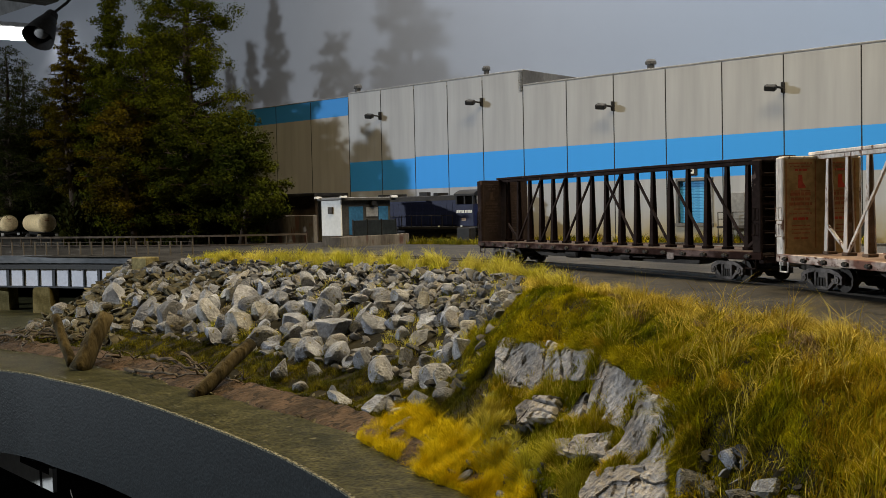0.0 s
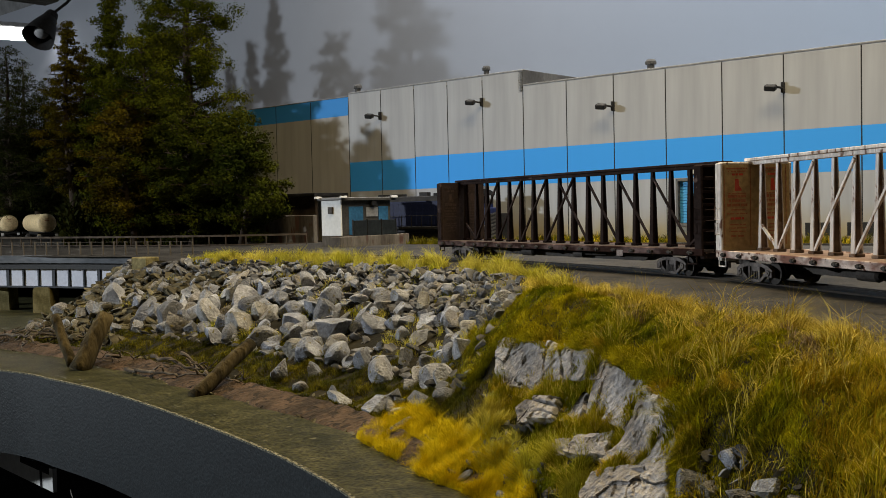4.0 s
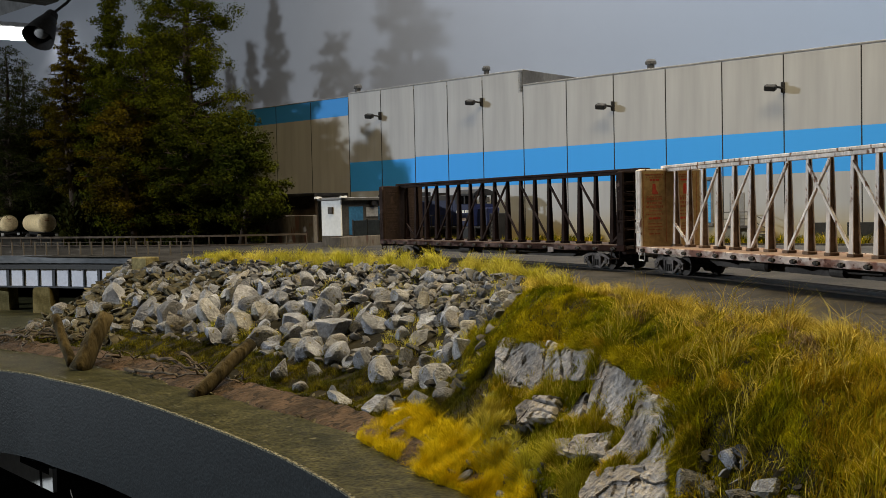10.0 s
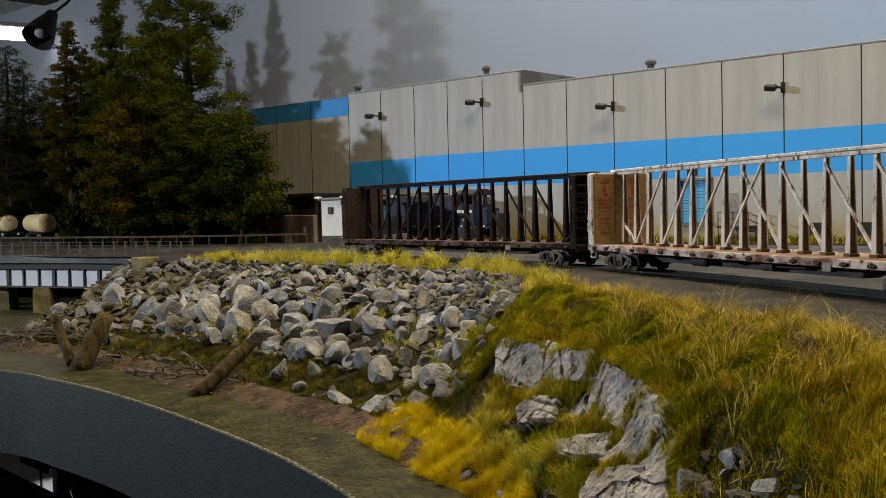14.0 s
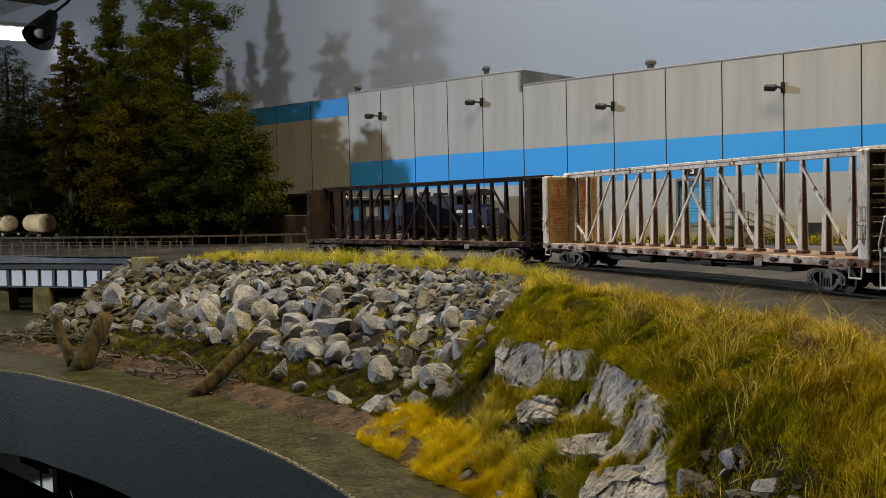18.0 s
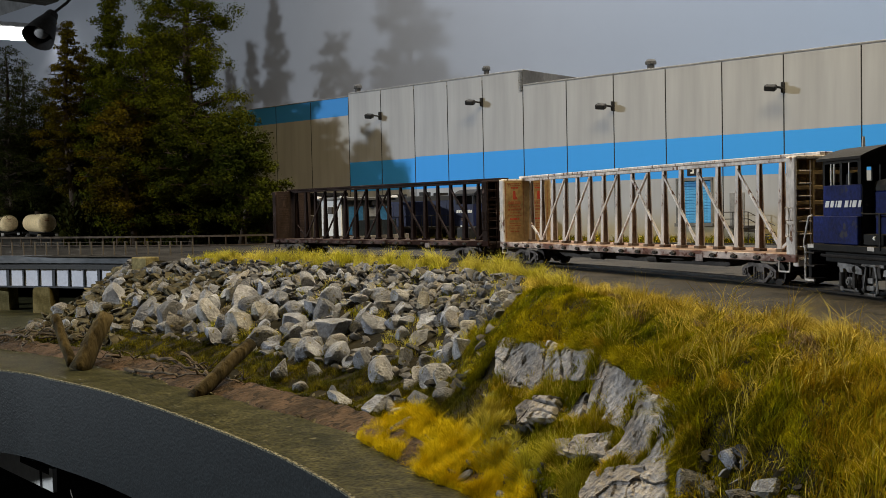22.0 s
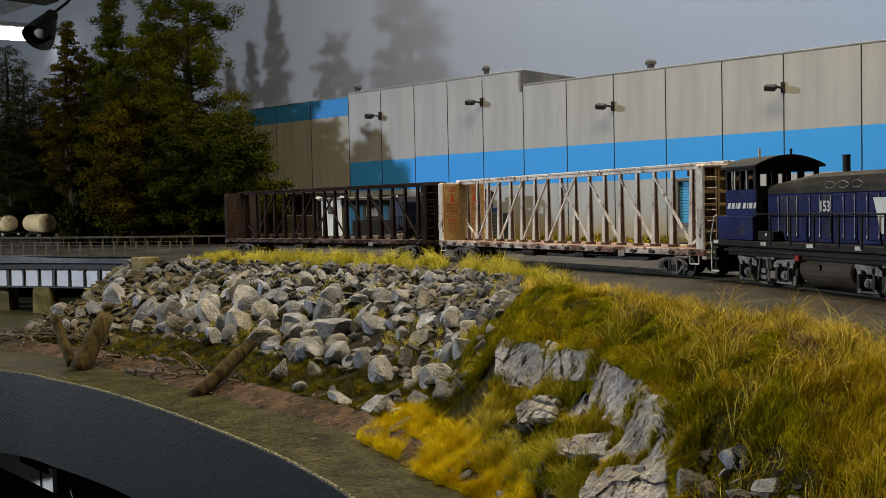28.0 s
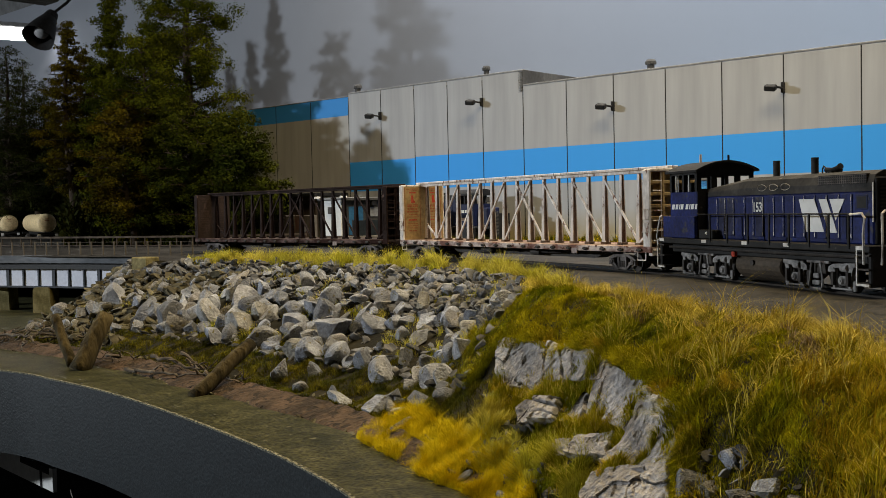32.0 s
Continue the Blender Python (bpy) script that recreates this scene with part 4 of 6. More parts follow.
def centerbeam(name, label, body, sill, web, board, board_back, deck, text, boot, yaw):
    car = thing(name, label, "freight car", "lumber cars")
    L, W = 13.0, 1.72
    # deck, side sills with tie-down winches
    part("deck", M().box(-L, L, -W + 0.1, W - 0.1, 1.2, 1.37, 0.02), deck, car, "weathered plank deck")
    for sy in (-1, 1):
        y0, y1 = sorted((sy * (W - 0.13), sy * W))
        s = part("side_sill", M().box(-L, L, y0, y1, 1.08, 1.4, 0.025), sill, car)
        win = M().tube([(-0.17, 0, 0), (0.17, 0, 0)], 0.065, 8).box(-0.06, 0.06, -0.07, 0.07, -0.09, 0.09, 0.01)
        first = part("winch", win, STEEL, s, where=at(-12.2, sy * (W + 0.04), 1.21))
        for k in range(1, 18):
            shared(first, s, at(-12.2 + k * 1.436, sy * (W + 0.04), 1.21))
    part("center_sill", M().prism([(-11.6, 1.2), (11.6, 1.2), (11.2, 0.95), (8.2, 0.95), (7.2, 0.62), (-7.2, 0.62), (-8.2, 0.95), (-11.2, 0.95)], 1, -0.42, 0.42), STEEL, car)
    for x in (-5.5, -2.8, 0, 2.8, 5.5):
        part("crossbearer", M().prism([(-W + 0.15, 1.2), (W - 0.15, 1.2), (W - 0.3, 1.06), (0.4, 0.75), (-0.4, 0.75), (-W + 0.3, 1.06)], 0, x - 0.09, x + 0.09), STEEL, car)
    part("brake_cylinder", M().tube([(1.9, -0.85, 0.85), (2.7, -0.85, 0.85)], 0.2, 12).tube([(2.7, -0.85, 0.85), (4.6, -0.8, 0.88)], 0.035, 6), STEEL, car)
    part("air_tank", M().tube([(-3.4, -0.95, 0.84), (-3.3, -0.95, 0.84), (-2.2, -0.95, 0.84), (-2.1, -0.95, 0.84)], [0.12, 0.22, 0.22, 0.12], 12), STEEL, car)
    # centre beam: top chord, posts, diagonals
    part("top_chord", M().box(-L + 0.1, L - 0.1, -0.34, 0.34, 5.33, 5.46, 0.02).box(-L + 0.1, L - 0.1, -0.2, 0.2, 5.16, 5.33, 0.01), body, car)
    us = [-11.9 + 1.3906 * k for k in range(18)]

    def depth(z):
        return 0.19 + (0.085 - 0.19) * (z - 1.37) / 3.8

    def flange(sy):
        """One tapering post flange, broad at the deck and narrow under the chord."""
        m = M()
        yb, yt = sy * depth(1.37), sy * depth(5.18)
        m.add([(x * w, y - sy * d, z) for z, y, w in ((1.37, yb, 0.125), (5.18, yt, 0.085)) for d in (0, 0.04) for x in (-1, 1)],
              [(0, 1, 5, 4), (3, 2, 6, 7), (0, 4, 6, 2), (1, 3, 7, 5), (0, 2, 3, 1), (4, 5, 7, 6)])
        return m

    for i, x in enumerate(us):
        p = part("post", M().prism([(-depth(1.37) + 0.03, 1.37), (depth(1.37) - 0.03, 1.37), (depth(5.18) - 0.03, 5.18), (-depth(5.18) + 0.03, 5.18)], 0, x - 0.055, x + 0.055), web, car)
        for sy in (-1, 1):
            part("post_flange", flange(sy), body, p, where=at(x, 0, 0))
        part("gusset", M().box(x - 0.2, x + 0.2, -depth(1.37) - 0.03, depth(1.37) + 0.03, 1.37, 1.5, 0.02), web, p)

    def diagonal(i0, z0, i1, z1):
        a, b = (us[i0] + 0.08, -0.12, z0), (us[i1] + 0.08, -0.12, z1 + (0.1 if z1 > 4 else 0))
        part("diagonal_brace", M().beam(a, b, 0.1, 0.11), body, car)

    for k in (1, 3, 5, 7):
        diagonal(k, 1.45, k + 2, 4.95)
    for k in (8, 10, 12, 14):
        diagonal(k, 4.95, k + 2, 1.45)
    diagonal(0, 2.5, 1, 1.5)
    diagonal(17, 2.5, 16, 1.5)
    # end bulkheads
    for end in (-1, 1):
        xi, xo = end * 12.45, end * 12.98
        a, b = sorted((xi, xo))
        bk = part("bulkhead", M().box(min(xi, xi + end * 0.14), max(xi, xi + end * 0.14), -1.62, 1.62, 1.37, 5.22, 0.02), board, car, "plywood faced end bulkhead with warning panels")
        for sy in (-1, 1):
            y0, y1 = sorted((sy * 1.58, sy * 1.72))
            part("corner_post", M().box(a, b, y0, y1, 1.37, 5.26, 0.04), body, bk)
        part("top_rail", M().box(a, b, -1.6, 1.6, 5.16, 5.3, 0.03), body, bk)
        for z in (1.55, 2.15, 2.75, 3.35, 3.95, 4.55):
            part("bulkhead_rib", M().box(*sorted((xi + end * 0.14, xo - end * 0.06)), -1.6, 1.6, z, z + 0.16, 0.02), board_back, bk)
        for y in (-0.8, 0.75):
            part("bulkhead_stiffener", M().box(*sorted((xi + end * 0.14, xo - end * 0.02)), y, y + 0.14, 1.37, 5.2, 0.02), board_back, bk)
        lad = M()
        for k in range(8):
            z = 1.2 + 0.5 * k
            lad.tube([(xo + end * 0.06, -1.55, z), (xo + end * 0.06, -0.95, z)], 0.03, 5)
        lad.tube([(xo + end * 0.06, -1.0, 0.9), (xo + end * 0.06, -1.0, 5.1)], 0.03, 5)
        part("ladder", lad, body, bk)
        grab = M()
        for z in (2.1, 2.75):
            grab.tube([(xi + end * 0.1, -1.75, z), (xi + end * 0.1, -1.82, z), (xi + end * 0.1, -1.82, z + 0.5), (xi + end * 0.1, -1.75, z + 0.5)], 0.025, 5)
            grab.tube([(xi + end * 0.35, -1.75, z), (xi + end * 0.35, -1.82, z), (xi + end * 0.35, -1.82, z + 0.5), (xi + end * 0.35, -1.75, z + 0.5)], 0.025, 5)
        part("grab_iron", grab, body, bk)
        # warning panels on the inner face: a boot and lines of unreadable lettering
        x0, x1 = sorted((xi - end * 0.004, xi - end * 0.014))
        for yc in (-0.92, 0.8):
            b_ = M().prism([(yc - 0.1, 4.55), (yc + 0.06, 4.55), (yc + 0.08, 4.25), (yc + 0.2, 4.1), (yc + 0.2, 4.02), (yc - 0.12, 4.02), (yc - 0.12, 4.2)], 0, x0, x1)
            part("boot_mark", b_, boot, bk)
            for z, h, hw, mk in ((4.98, 0.06, 0.52, text), (4.86, 0.05, 0.45, text), (4.7, 0.09, 0.3, boot), (3.88, 0.05, 0.48, text), (3.72, 0.13, 0.45, text), (3.52, 0.12, 0.42, text), (3.33, 0.12, 0.5, text),
                                 (3.15, 0.06, 0.42, text), (2.98, 0.06, 0.5, text), (2.75, 0.1, 0.34, boot), (2.5, 0.05, 0.42, text), (2.35, 0.05, 0.46, text), (2.2, 0.05, 0.4, text), (1.98, 0.08, 0.32, text)):
                n = rng.randint(3, 6)
                cuts = sorted(rng.uniform(-hw, hw) for _ in range(n - 1))
                m = M()
                for q0, q1 in zip([-hw] + cuts, cuts + [hw]):
                    if q1 - q0 > 0.06:
                        m.box(x0, x1, yc + q0, yc + q1 - 0.035, z, z + h)
                part("lettering_line", m, mk, bk)
            part("panel_border", M().box(x0, x1, yc - 0.64, yc - 0.61, 1.6, 5.12).box(x0, x1, yc + 0.61, yc + 0.64, 1.6, 5.12), text, bk)
        # coupler and end sill
        part("end_sill", M().box(*sorted((end * 12.7, end * 13.02)), -1.6, 1.6, 0.92, 1.3, 0.03), body, car)
        c = M().box(*sorted((end * 12.9, end * 13.6)), -0.13, 0.13, 0.72, 0.95, 0.03).box(*sorted((end * 13.5, end * 13.8)), -0.2, 0.2, 0.66, 1.0, 0.05)
        part("coupler", c, STEEL, car)
        st = M()
        for xs in (12.05, 12.65):
            st.tube([(end * xs, -W + 0.02, 1.1), (end * xs, -W, 0.7)], 0.03, 5)
        st.tube([(end * 12.05, -W, 0.7), (end * 12.65, -W, 0.7)], 0.035, 5)
        part("stirrup_step", st, body, car)
    part("data_plate", M().box(6.7, 7.2, -W - 0.02, -W - 0.006, 0.92, 1.22), PALE, car, "small framed data plate")
    wheels = freight_truck(car, -10.5, yaw) + freight_truck(car, 10.5, -yaw)
    return car, wheels


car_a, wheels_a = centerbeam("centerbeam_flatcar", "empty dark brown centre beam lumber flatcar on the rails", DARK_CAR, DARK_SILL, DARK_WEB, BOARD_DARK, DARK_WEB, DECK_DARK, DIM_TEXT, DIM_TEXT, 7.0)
car_b, wheels_b = centerbeam("centerbeam_flatcar", "empty chalky cream centre beam lumber flatcar streaked with rust", CREAM, CREAM_RUSTED, RUSTY, BOARD, BOARD, DECK, FAINT_RED, RED, 7.0)


def switcher():
    loco = thing("switcher_locomotive", "weathered blue and black diesel switcher with pale handrails", "locomotive")
    part("underframe", M().box(-7.3, 7.75, -1.68, 1.68, 1.62, 1.88, 0.03).box(-6.6, 7.2, -1.3, 1.3, 1.2, 1.62, 0.03), BLACK, loco)
    for x in (-7.2, 7.65):
        part("pilot_plate", M().box(x - 0.1, x + 0.1, -1.6, 1.6, 0.4, 1.7, 0.04), BLACK, loco)
        part("coupler", M().box(x - 0.6, x + 0.6, -0.15, 0.15, 0.72, 0.95, 0.03), STEEL, loco)
    # cab
    cab = part("cab", M().box(-6.4, -3.95, -1.5, 1.5, 1.88, 4.05, 0.03), BLUE, loco, "blue cab with arched black roof")
    for y in (-1.5, 1.42):
        for x0, x1 in ((-6.4, -6.26), (-5.28, -5.12), (-4.15, -3.95)):
            part("window_post", M().box(x0, x1, y, y + 0.08, 4.05, 5.04), BLACK, cab)
        part("window_header", M().box(-6.4, -3.95, y, y + 0.08, 4.84, 5.05), BLACK, cab)
    for x in (-6.4, -4.03):
        for y, wd in ((-1.48, 0.2), (-0.74, 0.3), (-0.02, 0.18), (0.5, 0.3), (1.28, 0.2)):
            part("window_post", M().box(x, x + 0.08, y, y + wd, 4.05, 4.82), BLACK, cab)
        part("window_header", M().box(x, x + 0.08, -1.45, 1.45, 4.74, 4.9), BLACK, cab)
        part("window_sill", M().box(x - 0.01, x + 0.09, -1.45, 1.45, 4.05, 4.17), BLACK, cab)
    part("cab_front", M().box(-3.95, -3.92, -1.47, 1.47, 1.9, 4.05), BLACK, cab, "black cab front")
    arch = [(y, 5.47 - 0.43 * (abs(y) / 1.66) ** 1.9) for y in np.linspace(-1.66, 1.66, 17)]
    part("roof", M().prism(arch + [(y, z - 0.1) for y, z in arch[::-1]], 0, -6.6, -3.72), BLACK, cab, "arched sooty black roof")
    gab = [(y, 5.39 - 0.43 * (abs(y) / 1.66) ** 1.9) for y in np.linspace(-1.45, 1.45, 13)]
    for x in (-6.38, -4.02):
        part("gable", M().prism([(-1.45, 4.8)] + gab + [(1.45, 4.8)], 0, x, x + 0.06), BLACK, cab)
    mul = M()
    for x in (-5.9, -5.7, -4.75):
        mul.box(x, x + 0.06, -1.49, -1.45, 4.05, 4.9)
    part("sash", mul, HANDRAIL, cab, "pale sliding sash bars")
    part("cab_seat", M().box(-5.6, -5.0, -1.1, -0.6, 4.0, 4.5, 0.08), BLACK, cab)
    part("armrest_box", M().box(-6.85, -3.95, -1.66, -1.5, 1.9, 2.92, 0.03), BLUE, cab, "blue battery box below the cab window")
    part("armrest_box", M().box(-6.85, -3.95, 1.5, 1.66, 1.9, 2.92, 0.03), BLUE, cab)
    # slanted white marks stand for the road's name
    nm = M()
    for k, (x, w) in enumerate(((-6.25, 0.3), (-5.9, 0.26), (-5.58, 0.1), (-5.42, 0.28), (-4.98, 0.26), (-4.66, 0.1), (-4.5, 0.3), (-4.14, 0.2))):
        nm.prism([(x, 3.24), (x + w * 0.8, 3.24), (x + w * 0.8 + 0.08, 3.48), (x + 0.08, 3.48)], 1, -1.515, -1.504)
    part("name_mark", nm, WHITE, cab, "white slanted lettering bars")
    part("antenna", M().tube([(-6.1, 0.0, 5.4), (-6.1, 0.0, 5.86)], [0.07, 0.05], 6), HANDRAIL, cab)
    part("antenna", M().tube([(-4.0, 0.2, 5.35), (-4.0, 0.2, 5.72)], 0.05, 6), BLACK, cab)
    # hood
    hood = part("hood", M().box(-3.92, 7.2, -1.05, 1.05, 1.88, 3.8, 0.05), BLUE, loco, "blue engine hood with doors")
    roofline = [(-1.05, 3.8), (-1.04, 4.1), (-0.95, 4.4), (-0.6, 4.56), (0.6, 4.56), (0.95, 4.4), (1.04, 4.1), (1.05, 3.8)]
    part("hood_top", M().prism(roofline, 0, -0.9, 7.2), SOOT, hood, "sooty black hood top")
    low = M()
    n = len(roofline)
    low.add([(-3.92, y, 3.8 + (z - 3.8) * 0.55) for y, z in roofline] + [(-0.9, y, z) for y, z in roofline], [tuple(range(n))[::-1], tuple(range(n, 2 * n))] + [(k, (k + 1) % n, (k + 1) % n + n, k + n) for k in range(n)])
    part("hood_slope", low, SOOT, hood)
    xs = [-3.5, -2.85, -2.2, -1.35, -0.7, 0.0, 0.75, 1.4, 2.1, 2.75, 3.4, 4.1, 4.8, 5.5]
    door = part("hood_door", M().box(0.03, 0.6, -1.085, -1.05, 2.05, 3.72, 0.012), BLUE, hood, where=at(xs[0], 0, 0))
    faded = None
    for i, x in enumerate(xs[1:]):
        if i in (0, 1, 4):
            if faded is None:
                faded = part("hood_door", M().box(0.03, 0.6, -1.085, -1.05, 2.05, 3.72, 0.012), BLUE_FADED, hood, "grimy grey blue hood door", at(x, 0, 0))
            else:
                shared(faded, hood, at(x, 0, 0))
        else:
            shared(door, hood, at(x, 0, 0))
    # Latches, plus a thin pale strip per door that paints an edge glint.
    lat = part("door_latch", M().box(-0.02, 0.02, -1.1, -1.085, 2.12, 2.24).box(-0.02, 0.02, -1.1, -1.085, 3.48, 3.62).box(-0.009, 0.009, -1.09, -1.083, 2.1, 3.7), HANDRAIL, hood, where=at(xs[0] + 0.55, 0, 0))
    for x in xs[1:]:
        shared(lat, hood, at(x + 0.55, 0, 0))
    for x in (0.45, 1.25, 2.05):
        ring = [(x + 0.3 * math.cos(a) * (1 + 0.12 * math.cos(3 * a)), -1.005 + 0.0 * a, 4.03 + 0.13 * math.sin(a)) for a in np.linspace(0, 2 * math.pi, 19)]
        part("hatch_ring", M().tube([(p[0], -1.054, p[2] + 0.06) for p in ring], 0.013, 5, False), CHALK, hood)
    gr = M()
    for k in range(22):
        gr.box(4.2 + k * 0.12, 4.225 + k * 0.12, -1.08, -0.98, 4.1, 4.42)
    for k in range(4):
        gr.box(4.15, 6.85, -1.075, -0.98, 4.12 + k * 0.09, 4.14 + k * 0.09)
    part("radiator_grille", gr, TRUCK, hood, "sooty mesh radiator grille")
    part("grille_recess", M().box(4.15, 6.85, -1.06, -0.9, 4.08, 4.44), BLACK, hood)
    part("hood_window", M().box(6.35, 6.85, -1.075, -1.05, 3.2, 3.62, 0.01), BLACK, hood)
    part("window_rim", M().box(6.28, 6.92, -1.07, -1.05, 3.14, 3.68, 0.01), BLUE_DIRTY_SHADED, hood)
    part("hood_front", M().box(7.2, 7.3, -1.0, 1.0, 1.9, 4.3, 0.03), BLACK, hood, "black radiator front")
    fr = M()
    for k in range(14):
        fr.box(7.3, 7.34, -0.85, 0.85, 2.3 + k * 0.13, 2.36 + k * 0.13)
    part("shutter_slats", fr, STEEL, hood)
    part("corner_strip", M().box(7.16, 7.22, -1.075, -1.05, 2.7, 4.1), HANDRAIL, hood)
    for poly in ([(3.0, 3.57), (3.95, 3.57), (4.54, 2.3), (3.44, 2.3)], [(4.22, 3.55), (4.69, 3.55), (5.29, 2.28), (4.81, 2.28)], [(4.85, 3.55), (5.72, 3.55), (5.2, 2.74)]):
        part("white_emblem", M().prism(poly, 1, -1.1, -1.09), WHITE, hood, "white slanted emblem")
    for x in (0.0, 2.55):
        part("exhaust_stack", M().tube([(x, 0, 4.5), (x, 0, 5.22)], [0.145, 0.145], 18).tube([(x, 0, 5.18), (x, 0, 5.235)], 0.152, 18), SOOT, loco, "sooty exhaust stack")
    horn = M().tube([(3.02, 0, 4.52), (3.02, 0, 4.74), (3.1, 0, 4.86), (3.22, 0, 4.78), (3.26, 0, 4.56)], 0.035, 6).tube([(3.25, 0, 4.7), (3.6, 0, 4.7), (3.95, 0, 4.76), (4.12, 0, 4.82)], [0.11, 0.08, 0.09, 0.13], 8).tube([(3.3, 0.2, 4.66), (3.85, 0.2, 4.68)], [0.06, 0.11], 8).box(3.4, 3.66, -0.08, 0.28, 4.54, 4.66, 0.03)
    part("horn", horn, BLACK, loco, "black multi chime air horn")
    txt = bpy.data.curves.new("road_number", "FONT")
    txt.body, txt.size, txt.extrude, txt.offset = "153", 0.56 * CM, 0.004 * CM, 0.012 * CM
    tob = new("road_number", txt)
    dg = bpy.context.evaluated_depsgraph_get()
    me = bpy.data.meshes.new_from_object(tob.evaluated_get(dg))
    bpy.data.objects.remove(tob)
    me.materials.clear()
    me.materials.append(WHITE)
    num = new("road_number", me)
    num.parent, num.matrix_basis = loco, at(-0.16, -1.095, 3.1, 90, 0, 0) @ Matrix.Diagonal((0.82, 1, 1, 1))
    num["label"] = "white painted number 153"
    # walkway rails
    for sy in (-1, 1):
        part("handrail", M().tube([(-3.6, sy * 1.66, 3.0), (6.7, sy * 1.66, 3.0)], 0.035, 6).tube([(-3.9, sy * 1.52, 3.05), (-3.6, sy * 1.66, 3.0)], 0.03, 6), BLACK, loco)
        st = part("stanchion", M().box(-0.05, 0.05, -0.03, 0.03, 1.75, 3.0, 0.01), BLACK, loco, where=at(-2.6, sy * 1.68, 0))
        for x in (-1.2, 0.35, 1.85, 3.15, 4.4, 5.55, 6.65):
            shared(st, loco, at(x, sy * 1.68, 0))
        part("end_handrail", M().tube([(6.72, sy * 1.68, 2.98), (7.35, sy * 1.68, 3.02), (7.5, sy * 1.68, 2.85), (7.42, sy * 1.68, 2.3), (7.45, sy * 1.68, 1.2)], 0.045, 6), HANDRAIL, loco, "pale bent handrail")
        part("end_handrail", M().tube([(-6.85, sy * 1.68, 2.95), (-7.1, sy * 1.68, 2.9), (-7.45, sy * 1.68, 1.95), (-7.35, sy * 1.68, 1.2)], 0.045, 6), HANDRAIL, loco, "pale bent handrail")
        part("end_handrail", M().tube([(7.9, sy * 1.3, 1.2), (7.95, sy * 1.3, 2.0), (7.8, sy * 1.2, 3.0), (7.6, sy * 0.9, 3.1)], 0.045, 6), HANDRAIL, loco, "pale bent handrail")
        for x in (-7.35, 7.1):
            steps = M()
            for z in (0.5, 1.0, 1.5):
                steps.box(x - 0.05, x + 0.6, sy * 1.4 - 0.28, sy * 1.4 + 0.28, z, z + 0.06)
            part("step_treads", steps, STEEL, loco)
            part("step_edge", M().box(x - 0.06, x, sy * 1.66 - 0.03, sy * 1.66 + 0.03, 0.5, 1.8).box(x - 0.06, x + 0.62, sy * 1.66 - 0.03, sy * 1.66 + 0.03, 0.44, 0.52), HANDRAIL, loco, "pale step edge")
        for x in (-6.95, -3.1, 0.1, 3.0, 7.25):
            part("sill_mark", M().box(x - 0.2, x + 0.2, sy * 1.69 - 0.012, sy * 1.69 + 0.012, 1.72, 1.86), HANDRAIL, loco)
        part("sill_pipe", M().tube([(-6.5, sy * 1.5, 1.45), (6.8, sy * 1.5, 1.45)], 0.06, 6), STEEL, loco)
    part("marker_light", M().tube([(-3.3, -1.4, 2.15), (-3.1, -1.45, 2.15)], 0.1, 10), WHITE, loco)
    part("bell_box", M().box(-3.85, -2.7, -1.5, -1.1, 1.9, 2.3, 0.03), BLACK, loco)
    part("fuel_tank", M().tube([(-1.25, 0, 0), (-1.2, 0, 0), (1.95, 0, 0), (2.0, 0, 0)], [1.2, 1.28, 1.28, 1.2], 24), TANKRUST, loco, "grimy rusty fuel tank", where=at(0, 0, 0.85) @ Matrix.Diagonal((1, 1, 0.6, 1)))
    part("tank_filler", M().tube([(0.1, -1.26, 0.95), (0.1, -1.34, 0.95)], 0.12, 12), STEEL, loco)
    part("red_valve", M().box(-1.3, -1.05, -1.45, -1.25, 1.15, 1.4, 0.04), RED, loco)
    wh = []
    for cx in (-3.6, 4.4):
        tr = part("truck", M().box(-0.4, 0.4, -1.2, 1.2, 0.7, 1.15, 0.05), STEEL, loco, "grey painted locomotive truck", at(cx, 0, 0))
        for sy in (-1, 1):
            y0, y1 = sorted((sy * 1.16, sy * 1.32))
            side = M()
            for k in (-1, 1):
                side.prism([(k * 2.12, 1.2), (k * 2.16, 1.06), (k * 1.9, 1.0), (k * 1.05, 1.0), (k * 0.75, 0.82), (k * 0.62, 0.84), (k * 0.66, 1.02), (k * 0.9, 1.14)], 1, y0, y1)
            side.box(-0.66, 0.66, y0, y1 - 0.02, 1.12, 1.22, 0.02)
            for x in (-1.4, 1.4):
                for k in (-1, 1):
                    side.prism([(x + k * 0.4, 1.02), (x + k * 0.66, 1.06), (x + k * 0.5, 0.62), (x + k * 0.48, 0.24), (x + k * 0.37, 0.24), (x + k * 0.36, 0.66)], 1, y0, y1)
                side.box(x - 0.6, x + 0.56, y0, y1, 0.19, 0.26, 0.02)
            part("side_frame", side, SILVER, tr, "grey cast side frame")
